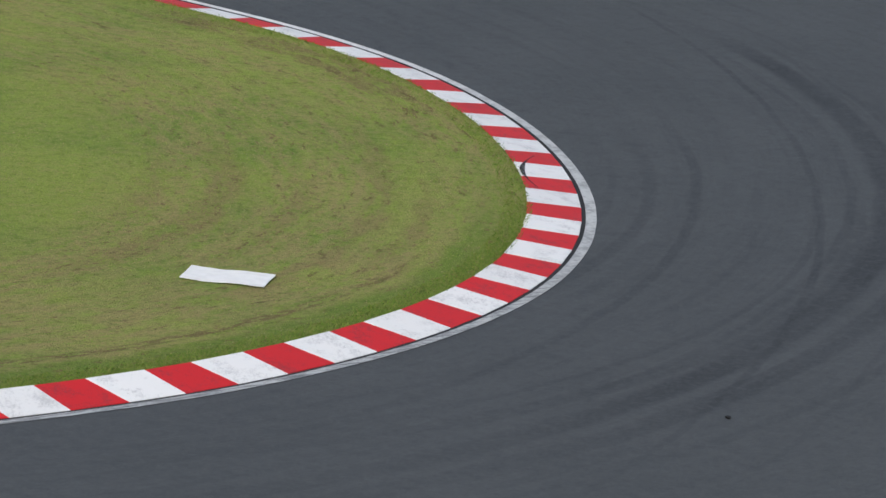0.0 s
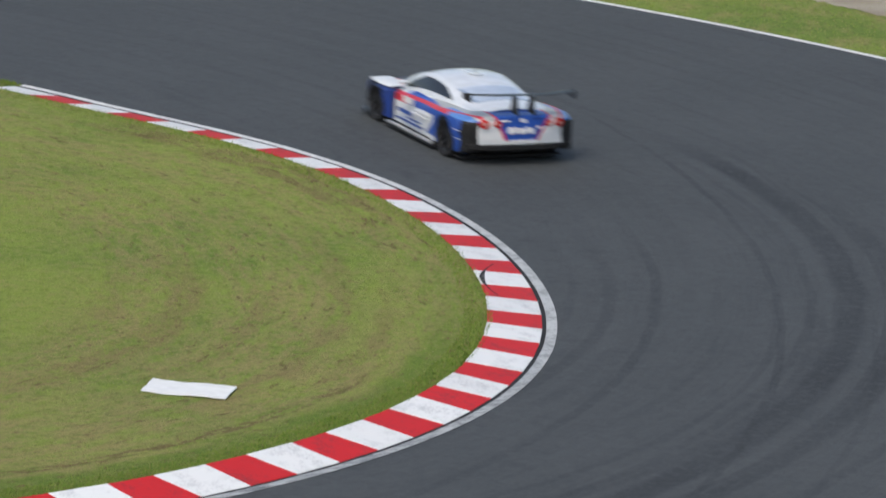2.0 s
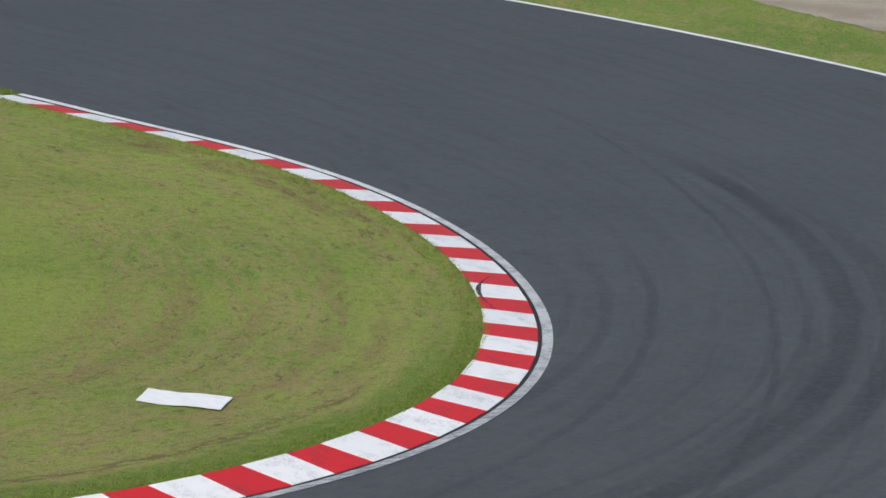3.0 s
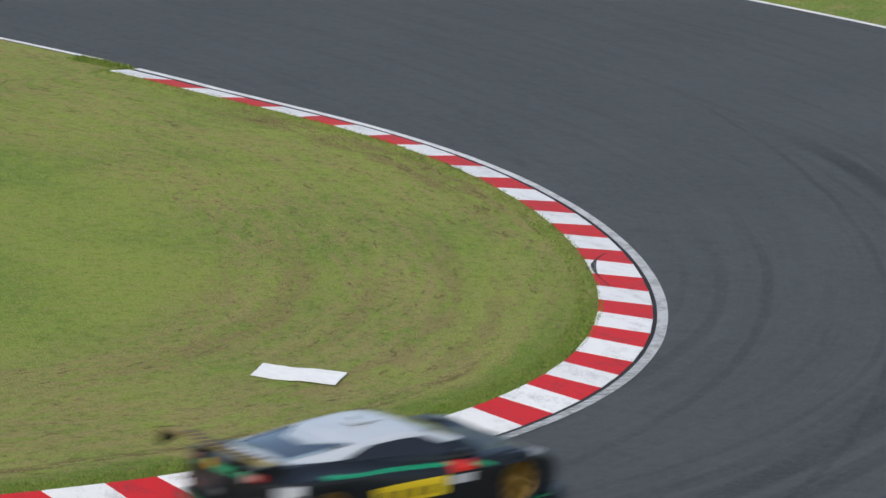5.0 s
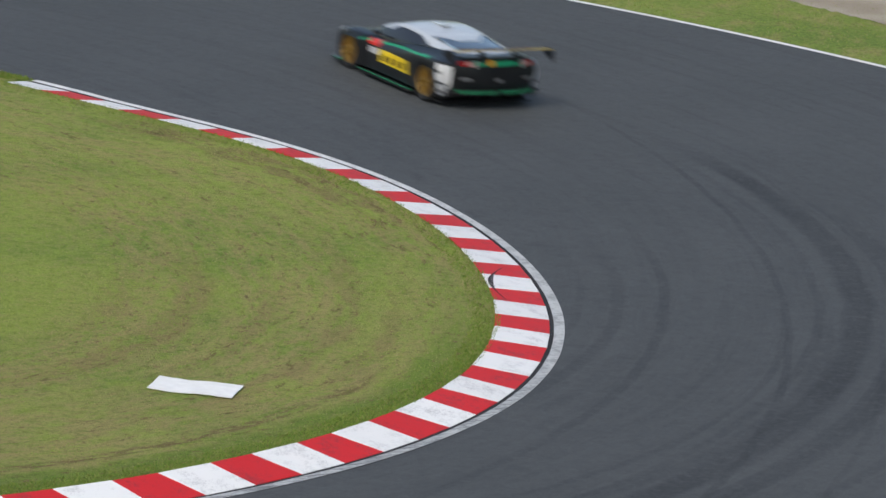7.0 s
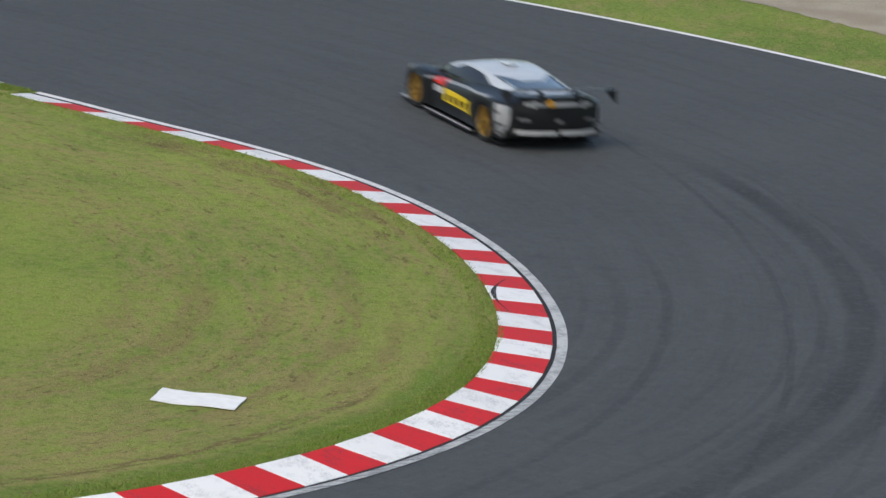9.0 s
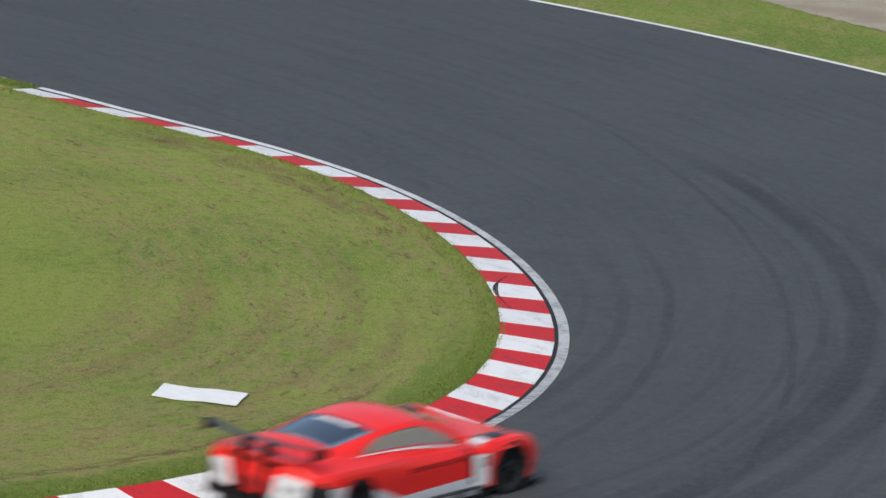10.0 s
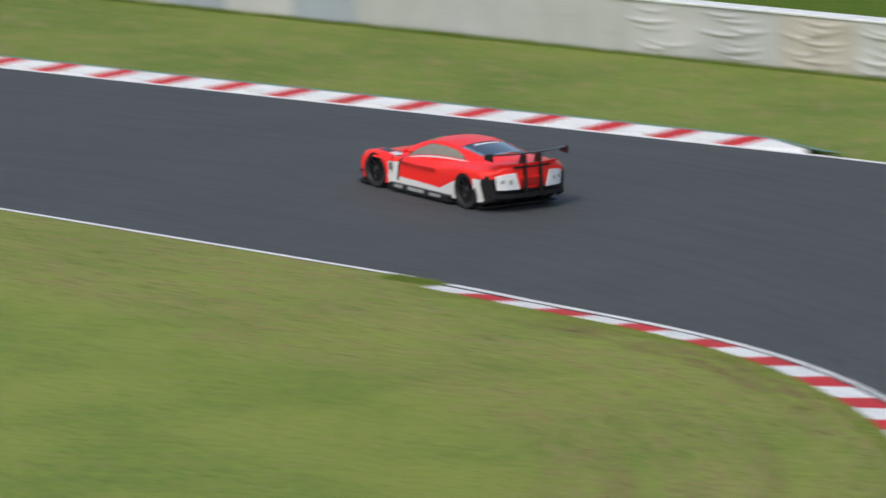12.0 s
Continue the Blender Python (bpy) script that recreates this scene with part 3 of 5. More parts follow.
def scatter_grass(name, count, table, s_range, d_range, height, z_of, label, seed, tones):
    """Single blades, each a leaning triangle: too many to count, one object."""
    rng = np.random.default_rng(seed)
    s = rng.uniform(*s_range, count)
    e = rng.uniform(0, 1, count) ** 0.9 * (d_range[1] - d_range[0]) + d_range[0]
    pts = np.array([at(table, a, b) for a, b in zip(s, e)])
    z = z_of(s, e)
    a = rng.uniform(0, 2 * math.pi, count)
    w = rng.uniform(0.006, 0.016, count)
    h = rng.uniform(height[0], height[1], count)
    lean = rng.uniform(0.2, 1.3, count) * h
    b = rng.uniform(0, 2 * math.pi, count)
    co = np.zeros((count, 3, 3))
    co[:, 0, 0], co[:, 0, 1] = pts[:, 0] - np.cos(a) * w, pts[:, 1] - np.sin(a) * w
    co[:, 1, 0], co[:, 1, 1] = pts[:, 0] + np.cos(a) * w, pts[:, 1] + np.sin(a) * w
    co[:, 2, 0], co[:, 2, 1] = pts[:, 0] + np.cos(b) * lean, pts[:, 1] + np.sin(b) * lean
    co[:, 0, 2] = co[:, 1, 2] = z - 0.01
    co[:, 2, 2] = z + h
    me = bpy.data.meshes.new(name)
    me.vertices.add(count * 3)
    me.vertices.foreach_set("co", co.ravel())
    me.loops.add(count * 3)
    me.loops.foreach_set("vertex_index", np.arange(count * 3))
    me.polygons.add(count)
    me.polygons.foreach_set("loop_start", np.arange(0, count * 3, 3))
    me.update(calc_edges=True)
    k = Mat(name, rough=0.85)
    isl = k.node("ShaderNodeNewGeometry").outputs["Random Per Island"]
    c = k.mix(k.ramp(isl, 0.2, 0.6), tones[0], tones[1])
    c = k.mix(k.ramp(isl, 0.66, 0.9), c, tones[2])
    k.b.inputs["Specular IOR Level"].default_value = 0.2
    me.materials.append(k.color(c))
    tagged(new(name, me), label, "grass", kind="stuff")


def build_grass():
    def infield_z(s, e):
        w = np.array([kerb_width(max(v, 0)) for v in s])
        return KERB_RISE - 0.035 * np.clip((-e - w) / 2.0, 0, 1) - 0.004
    tones = ((0.18, 0.28, 0.042), (0.31, 0.37, 0.07), (0.42, 0.34, 0.17))
    scatter_grass("infield_blades", 90000, INNER, (-0.6, 38.0), (-8.6, -0.8), (0.008, 0.022), infield_z, "short mown blades on the infield", 5, tones)
    rim = ((0.13, 0.215, 0.032), (0.19, 0.27, 0.045), (0.24, 0.25, 0.075))
    scatter_grass("rim_blades", 15000, INNER, (16.0, 42.0), (-1.05, -0.68), (0.012, 0.042), infield_z, "taller green blades beside the kerb", 6, rim)
    scatter_grass("rim_blades_exit", 6000, INNER, (-1.0, 16.0), (-1.1, -0.71), (0.01, 0.04), infield_z, "short green blades beside the kerb", 8, rim)
    scatter_grass("tip_tuft", 1500, INNER, (-2.3, -1.1), (-0.25, 0.16), (0.02, 0.06), lambda s, e: 0.01 + 0 * s, "green tuft at the end of the kerb", 9, rim)
    foot = trace(WALL_A, lambda s: WALL_H, -62, 31)
    scatter_grass("wall_foot_blades", 9000, foot, (-8.0, 29.0), (-0.22, 0.0), (0.04, 0.15), lambda s, e: 0.03 + 0 * s, "uncut grass along the foot of the tyre wall", 12, rim)
    scatter_grass("verge_blades", 60000, OUTER, (-24.0, 16.0), (0.05, 11.0), (0.01, 0.035), lambda s, e: 0.028 + 0 * s, "mown blades on the verge", 7, tones)


build_grass()
build_sheet()
build_debris()
build_kerb_mark()


# ------------------------------------------------------------------ race cars
# A car's own space: x to its right, y ahead, z up; the origin lies on the ground under the rear axle.
WHEELBASE = 2.72


def livery(name, base, layers, gloss=0.38, coat=0.22, spec=0.5):
    """Paint with crisp fields of colour. A layer: colour and half-spaces (a, b, c, d): a*|x| + b*y + c*z > d."""
    k = Mat(name, rough=gloss)
    k.b.inputs["Coat Weight"].default_value = coat
    k.b.inputs["Coat Roughness"].default_value = 0.06
    k.b.inputs["Specular IOR Level"].default_value = spec
    sp = k.node("ShaderNodeSeparateXYZ", i0=k.where())
    ax = k.math("ABSOLUTE", sp.outputs[0])
    dirt = k.noise(k.where(), 5.0, 4)
    col = k.mix(k.ramp(dirt, 0.4, 0.75, 0.0, 0.12), base, tuple(v * 0.6 for v in base))
    for tint, halves in layers:
        fac = None
        for a, b, c, d in halves:
            v = k.math("MULTIPLY", ax, a)
            v = k.math("MULTIPLY_ADD", sp.outputs[1], b, v)
            v = k.math("MULTIPLY_ADD", sp.outputs[2], c, v)
            m = k.ramp(v, d - 0.004, d + 0.004)
            fac = m if fac is None else k.math("MULTIPLY", fac, m)
        col = k.mix(fac, col, tint)
    return k.color(col)


def box_rule(y0=None, y1=None, z0=None, z1=None, x0=None, x1=None):
    out = []
    for lo, hi, v in ((x0, x1, (1, 0, 0)), (y0, y1, (0, 1, 0)), (z0, z1, (0, 0, 1))):
        if lo is not None:
            out.append((*v, lo))
        if hi is not None:
            out.append((*(-q for q in v), -hi))
    return out


def glossy(name, col, rough=0.12, metal=0.0, coat=0.5):
    m = plain(name, col, rough, metal, vary=0.05)
    m.node_tree.nodes["Principled BSDF"].inputs["Coat Weight"].default_value = coat
    return m


M_TYRE = plain("tyre_rubber", (0.018, 0.018, 0.019), 0.75, vary=0.2)
M_CARBON = plain("carbon_black", (0.014, 0.014, 0.015), 0.38, vary=0.2, scale=30)
M_MATT = plain("matt_black", (0.008, 0.008, 0.009), 0.7)
M_GLASS = glossy("tinted_glass", (0.03, 0.038, 0.05), 0.05, 0.0, 1.0)
M_GLASS.node_tree.nodes["Principled BSDF"].inputs["IOR"].default_value = 2.0
M_SIDE_GLASS = glossy("dark_side_glass", (0.02, 0.022, 0.028), 0.18, 0.0, 0.15)
# the sky's reflection in the rear window is put into this base colour
M_SKY_GLASS = glossy("sky_reflection_glass", (0.53, 0.60, 0.71), 0.1, 0.0, 0.8)
M_TAN_GLASS = glossy("tan_glass", (0.26, 0.23, 0.18), 0.12, 0.0, 0.6)
M_GOLD = glossy("gold_rim", (0.42, 0.26, 0.06), 0.35, 0.7, 0.2)
M_DARK_RIM = glossy("dark_rim", (0.03, 0.03, 0.033), 0.4, 0.5, 0.2)
M_LAMP = glossy("red_lamp", (0.5, 0.012, 0.012), 0.15)
M_LAMP_CORE = glossy("lamp_core", (0.62, 0.3, 0.28), 0.2)
M_WHITE_GLOSS = glossy("white_panel", (0.88, 0.88, 0.89), 0.3)
M_SILVER = glossy("silver_panel", (0.42, 0.43, 0.43), 0.35, 0.2)
M_DIM = plain("dim_grey", (0.12, 0.125, 0.13), 0.5)
M_DARK_BAR = plain("dark_print", (0.05, 0.02, 0.02), 0.5)
M_DULL_RED = plain("dull_red_print", (0.5, 0.014, 0.012), 0.5)
M_GOLD_PRINT = plain("gold_print", (0.36, 0.27, 0.06), 0.5)
M_AMBER = glossy("amber_roundel", (0.6, 0.3, 0.02), 0.4)
M_BLUE_PRINT = glossy("blue_panel", (0.03, 0.09, 0.36), 0.3)


# stations: y, bottom half-width, waist, shoulder, bottom z, waist z, shoulder z, deck half-width, deck rim z, deck middle z
BODY = [
    (-1.00, 0.74, 0.90, 0.88, 0.29, 0.50, 0.72, 0.64, 0.82, 0.85),
    (-0.93, 0.84, 0.96, 0.94, 0.22, 0.50, 0.77, 0.67, 0.865, 0.885),
    (-0.60, 0.90, 1.00, 0.985, 0.13, 0.50, 0.785, 0.69, 0.875, 0.90),
    (-0.25, 0.93, 1.00, 0.99, 0.08, 0.50, 0.79, 0.68, 0.875, 0.905),
    (0.20, 0.93, 1.00, 0.985, 0.08, 0.50, 0.775, 0.68, 0.865, 0.90),
    (0.55, 0.92, 0.97, 0.94, 0.08, 0.48, 0.75, 0.70, 0.84, 0.88),
    (0.90, 0.90, 0.925, 0.88, 0.08, 0.46, 0.72, 0.72, 0.81, 0.86),
    (1.40, 0.89, 0.90, 0.855, 0.08, 0.45, 0.68, 0.72, 0.755, 0.82),
    (1.90, 0.89, 0.895, 0.85, 0.08, 0.44, 0.645, 0.68, 0.69, 0.76),
    (2.14, 0.89, 0.90, 0.855, 0.08, 0.45, 0.63, 0.64, 0.66, 0.73),
    (2.28, 0.93, 0.965, 0.95, 0.08, 0.46, 0.63, 0.60, 0.645, 0.71),
    (2.50, 0.95, 1.00, 0.985, 0.08, 0.48, 0.69, 0.57, 0.65, 0.69),
    (2.75, 0.95, 1.00, 0.985, 0.08, 0.48, 0.705, 0.55, 0.64, 0.675),
    (3.10, 0.93, 0.975, 0.945, 0.08, 0.46, 0.66, 0.52, 0.60, 0.63),
    (3.40, 0.85, 0.88, 0.83, 0.08, 0.38, 0.53, 0.47, 0.53, 0.55),
    (3.65, 0.69, 0.72, 0.67, 0.10, 0.29, 0.42, 0.40, 0.43, 0.44),
    (3.78, 0.52, 0.54, 0.50, 0.14, 0.24, 0.32, 0.30, 0.33, 0.34),
]
# what sets one maker's coachwork apart: lift of the tail deck, lift of the roof, cabin moved ahead, crown of the roof
CUT = {"deck": 0.0, "roof": 0.0, "ahead": 0.0, "crown": 0.075}


def smooth_rows(rows, times):
    """Catmull-Rom rows between the stations."""
    a = np.array(rows)
    out = []
    for i in range(len(a) - 1):
        p0, p1, p2, p3 = a[max(i - 1, 0)], a[i], a[i + 1], a[min(i + 2, len(a) - 1)]
        for j in range(times):
            t = j / times
            out.append(0.5 * (2 * p1 + (p2 - p0) * t + (2 * p0 - 5 * p1 + 4 * p2 - p3) * t * t + (3 * p1 - p0 - 3 * p2 + p3) * t ** 3))
    return out + [a[-1]]


def body_shell():
    verts, faces = [], []
    rows = smooth_rows(BODY, 3)
    for y, wb, wm, ws, zb, zm, zs, wd, zo, zc in rows:
        lift = CUT["deck"] * min(1, max(0, (1.4 - y) / 1.0))
        zs, zo, zc = zs + 0.5 * lift, zo + lift, zc + lift
        half = [(wb * 0.85, zb), (wb, zb + 0.05), (wm, zm), ((wm + ws) / 2 + 0.004, (zm + zs) / 2 + 0.03), (ws, zs - 0.05), (ws - 0.02, zs - 0.012), (ws - 0.07, zs), (wd + 0.06, (zs + zo) / 2), (wd, zo), (wd * 0.5, (zo + 2 * zc) / 3)]
        ring = [(0, zb)] + half + [(0, zc)] + [(-x, z) for x, z in reversed(half)]
        verts += [(x, y, z) for x, z in ring]
    m = 22
    for i in range(len(rows) - 1):
        for j in range(m):
            a, b = i * m + j, i * m + (j + 1) % m
            faces.append((a, b, b + m, a + m))
    faces.append(tuple(range(m - 1, -1, -1)))
    faces.append(tuple((len(rows) - 1) * m + j for j in range(m)))
    return verts, faces


def tube(axis_pts, ring_pts, closed=True):
    """Sweep helper: rings of equal length joined by quads."""
    faces = []
    n, m = len(axis_pts), ring_pts
    for i in range(n - 1):
        for j in range(m if closed else m - 1):
            a, b = i * m + j, i * m + (j + 1) % m
            faces.append((a, b, b + m, a + m))
    return faces


def cut_body(paint):
    """The shell with its four wheel arches cut out."""
    v, f = body_shell()
    shell = new("shell", mesh_of("shell", v, f, [paint, M_MATT]))
    verts, faces = [], []
    n = 28
    for side in (-1, 1):
        for yc, r in ((0.0, 0.312), (WHEELBASE, 0.312)):
            base = len(verts)
            for x in (0.60, 1.3):
                for i in range(n):
                    a = i / n * 2 * math.pi
                    verts.append((side * x, yc + r * math.cos(a), 0.333 + r * math.sin(a)))
            for i in range(n):
                q = (base + i, base + (i + 1) % n, base + n + (i + 1) % n, base + n + i)
                faces.append(q if side > 0 else q[::-1])
            c0, c1 = tuple(base + i for i in range(n)), tuple(base + n + i for i in range(n))
            faces += [c0[::-1], c1] if side > 0 else [c0, c1[::-1]]
    bm = bmesh.new()
    tmp = mesh_of("arches", verts, faces, [paint, M_MATT], index=[1] * len(faces))
    bm.from_mesh(tmp)
    bmesh.ops.recalc_face_normals(bm, faces=bm.faces)
    bm.to_mesh(tmp)
    bm.free()
    bm = bmesh.new()
    bm.from_mesh(shell.data)
    bmesh.ops.recalc_face_normals(bm, faces=bm.faces)
    bm.to_mesh(shell.data)
    bm.free()
    cutter = new("cutter", tmp)
    mod = shell.modifiers.new("arches", "BOOLEAN")
    mod.operation, mod.object, mod.solver = "DIFFERENCE", cutter, "EXACT"
    bpy.context.view_layer.update()
    me = bpy.data.meshes.new_from_object(shell.evaluated_get(bpy.context.evaluated_depsgraph_get()))
    me.name = "body"
    bpy.data.objects.remove(shell)
    bpy.data.objects.remove(cutter)
    me.polygons.foreach_set("use_smooth", [True] * len(me.polygons))
    me.set_sharp_from_angle(angle=radians(38))
    return me


# stations: y, half-width at the sill, at the roof's edge, roof z, sill z
CABIN = [
    (-0.60, 0.66, 0.56, 0.885, 0.80), (-0.30, 0.69, 0.575, 0.925, 0.80), (0.05, 0.72, 0.585, 0.98, 0.79), (0.40, 0.74, 0.59, 1.05, 0.77), (0.75, 0.76, 0.59, 1.115, 0.74),
    (1.10, 0.77, 0.59, 1.15, 0.70), (1.40, 0.77, 0.59, 1.14, 0.66), (1.70, 0.76, 0.60, 1.065, 0.62), (2.00, 0.73, 0.61, 0.94, 0.58), (2.30, 0.68, 0.60, 0.77, 0.55),
]


def cabin_point(y, q, off=0.0):
    """Point on the cabin's skin, q from -1 (left sill) over the roof to 1; off: out from the skin."""
    ys = [c[0] for c in CABIN]
    base, top, zt, zb = (float(np.interp(y, ys, [c[j] for c in CABIN])) for j in (1, 2, 3, 4))
    zt += CUT["roof"] * min(1, max(0, (y + 0.6) / 1.2)) + CUT["deck"] * 0.7 * min(1, max(0, (1.0 - y) / 1.2))
    t, sg = abs(q), (1 if q >= 0 else -1)
    if t < 0.5:
        u = t / 0.5
        x, z = top * u, zt + 0.025 - CUT["crown"] * u ** 2.2
        nx, nz = 0.25 * u ** 2, 1.0
    else:
        u = (t - 0.5) / 0.5
        x = top + (base - top) * u + 0.035 * math.sin(math.pi * u)
        z = (zt + 0.025 - CUT["crown"]) + (zb - zt - 0.025 + CUT["crown"]) * u ** 0.9
        nx, nz = 0.9, 0.4
    ln = math.hypot(nx, nz)
    return (sg * (x + off * nx / ln), y + CUT["ahead"] * min(1, max(0, y / 0.8)), z + off * nz / ln)


def cabin_patch(name, corners, mat, off, nu=14, nv=12, arch=1.0):
    """A patch of the cabin's skin between four (y, q) corners, set off outward; it has a thin rim."""
    (a, b, c, d) = corners
    verts, faces = [], []
    for layer in (off, off - 0.02):
        for i in range(nu + 1):
            for j in range(nv + 1):
                u, v = i / nu, j / nv
                g = v ** arch
                y = (a[0] * (1 - u) + b[0] * u) * (1 - g) + (d[0] * (1 - u) + c[0] * u) * g
                q = (a[1] * (1 - u) + b[1] * u) * (1 - v) + (d[1] * (1 - u) + c[1] * u) * v
                verts.append(cabin_point(y, q, layer))
    m = (nu + 1) * (nv + 1)
    for i in range(nu):
        for j in range(nv):
            k = i * (nv + 1) + j
            faces.append((k, k + nv + 1, k + nv + 2, k + 1))
    rim = [i * (nv + 1) for i in range(nu + 1)] + [nu * (nv + 1) + j for j in range(1, nv + 1)] + [i * (nv + 1) + nv for i in range(nu - 1, -1, -1)] + list(range(nv - 1, 0, -1))
    for p, q in zip(rim, rim[1:] + rim[:1]):
        faces.append((p, q, m + q, m + p))
    return mesh_of(name, verts, faces, [mat], smooth=True)


def cabin_shell(paint):
    verts, faces = [], []
    ys = np.linspace(-0.60, 2.3, 44)
    qs = np.linspace(-1, 1, 33)
    for y in ys:
        verts += [cabin_point(float(y), float(q)) for q in qs]
    m = len(qs)
    for i in range(len(ys) - 1):
        for j in range(m - 1):
            k = i * m + j
            faces.append((k, k + 1, k + m + 1, k + m))
    return mesh_of("cabin", verts, faces, [paint], smooth=True)


def solid(name, outline, thick, mat, bevel=0.004):
    """A plate: an outline of 3D points in one plane, thickened by the vector thick, with chamfered edges."""
    bm = bmesh.new()
    t = Vector(thick)
    lo = [bm.verts.new(Vector(p) - t / 2) for p in outline]
    hi = [bm.verts.new(Vector(p) + t / 2) for p in outline]
    n = len(outline)
    bm.faces.new(lo[::-1])
    bm.faces.new(hi)
    for i in range(n):
        bm.faces.new((lo[i], lo[(i + 1) % n], hi[(i + 1) % n], hi[i]))
    bmesh.ops.recalc_face_normals(bm, faces=bm.faces)
    if bevel:
        bmesh.ops.bevel(bm, geom=list(bm.edges), offset=bevel, segments=1, affect="EDGES")
    me = bpy.data.meshes.new(name)
    bm.to_mesh(me)
    bm.free()
    me.materials.append(mat)
    return me


def cuboid(name, x0, x1, y0, y1, z0, z1, mat, bevel=0.008):
    return solid(name, [(x0, y0, (z0 + z1) / 2), (x1, y0, (z0 + z1) / 2), (x1, y1, (z0 + z1) / 2), (x0, y1, (z0 + z1) / 2)], (0, 0, z1 - z0), mat, bevel)


def slab(name, half, y0, y1, z0, z1, mat, n=16, lift=0.0):
    """A cross-beam with chamfered ends, divided along its length so that it can follow a rounded tail."""
    verts, faces = [], []
    for i in range(n + 1):
        x = -half + 2 * half * i / n
        k = 0.85 if i in (0, n) else 1.0
        zm, zh = (z0 + z1) / 2, (z1 - z0) / 2 * k
        verts += [(x, y0, zm - zh + lift), (x, y0, zm + zh + lift), (x, y1, zm + zh), (x, y1, zm - zh)]
    faces = tube(range(n + 1), 4)
    faces += [(0, 3, 2, 1), tuple(4 * n + j for j in range(4))]
    return mesh_of(name, verts, faces, [mat])


def slab_half(name, side, x0, x1, y0, y1, z0, z1, mat, n=8):
    verts = []
    for i in range(n + 1):
        x = side * (x0 + (x1 - x0) * i / n)
        verts += [(x, y0, z0), (x, y0, z1), (x, y1, z1), (x, y1, z0)]
    faces = tube(range(n + 1), 4) + [(0, 3, 2, 1), tuple(4 * n + j for j in range(4))]
    return mesh_of(name, verts, faces, [mat])


def lathe(name, profile, mat, n=32):
    """Turned about the x axis: profile of (x, radius)."""
    verts, faces = [], []
    for x, r in profile:
        for i in range(n):
            a = i / n * 2 * math.pi
            verts.append((x, r * math.cos(a), r * math.sin(a)))
    faces = tube(profile, n)
    return mesh_of(name, verts, faces, [mat], smooth=True)


def rim_mesh(mat):
    """A dished rim with ten spokes, outer face at positive x."""
    verts, faces = [], []
    n = 40
    prof = [(0.135, 0.25), (0.142, 0.238), (0.13, 0.226), (0.05, 0.215), (0.02, 0.19), (0.015, 0.0)]
    for x, r in prof:
        for i in range(n):
            a = i / n * 2 * math.pi
            verts.append((x, r * math.cos(a), r * math.sin(a)))
    faces += tube(prof, n)
    for s in range(10):
        a = s / 10 * 2 * math.pi
        ca, sa = math.cos(a), math.sin(a)
        base = len(verts)
        for r, w, x in ((0.03, 0.024, 0.105), (0.14, 0.017, 0.115), (0.233, 0.02, 0.132)):
            for e, dx in ((-w, -0.03), (-w * 0.7, 0), (w * 0.7, 0), (w, -0.03)):
                verts.append((x + dx, r * ca - e * sa, r * sa + e * ca))
        for k in range(2):
            for j in range(3):
                p = base + k * 4 + j
                faces.append((p, p + 1, p + 5, p + 4))
    base = len(verts)
    for x, r in ((0.06, 0.06), (0.12, 0.055), (0.135, 0.03), (0.135, 0.0)):
        for i in range(12):
            a = i / 12 * 2 * math.pi
            verts.append((x, r * math.cos(a), r * math.sin(a)))
    for k in range(3):
        for i in range(12):
            p, q = base + k * 12 + i, base + k * 12 + (i + 1) % 12
            faces.append((p, q, q + 12, p + 12))
    return mesh_of("rim", verts, faces, [mat])


TYRE_R = 0.333
TYRE_PROFILE = [(-0.15, 0.25), (-0.155, 0.30), (-0.15, 0.318), (-0.12, TYRE_R), (0.12, TYRE_R), (0.15, 0.318), (0.155, 0.30), (0.145, 0.25), (0.12, 0.238)]


def disc(name, x, y, z, r, mat, depth=0.012, n=20):
    """A lamp or roundel that faces backwards."""
    verts, faces = [], []
    prof = [(0.0, r), (-depth, r * 0.96), (-depth * 1.3, r * 0.5), (-depth * 1.3, 0.0)]
    for dy, rr in prof:
        for i in range(n):
            a = i / n * 2 * math.pi
            verts.append((x + rr * math.cos(a), y + dy, z + rr * math.sin(a)))
    faces = tube(prof, n)
    return mesh_of(name, verts, faces, [mat], smooth=False)


def fender(name, side, paint):
    """The raised front mudguard over a wheel."""
    verts, faces = [], []
    ys = np.linspace(2.22, 3.32, 18)
    m = 9
    for y in ys:
        f = (y - 2.22) / 1.1
        top = 0.655 + 0.065 * math.sin(math.pi * min(1, f * 1.02)) ** 0.8 - 0.27 * max(0, f - 0.55)
        for j in range(m):
            g = j / (m - 1)
            x = 0.58 + (0.42 - 0.13 * max(0, f - 0.45) / 0.55) * g
            z = 0.56 + (top - 0.56) * (1 - abs(2 * g - 1.0) ** 6)
            verts.append((side * x, y, z))
    for i in range(len(ys) - 1):
        for j in range(m - 1):
            k = i * m + j
            q = (k, k + m, k + m + 1, k + 1)
            faces.append(q if side < 0 else q[::-1])
    return mesh_of(name, verts, faces, [paint], smooth=True)


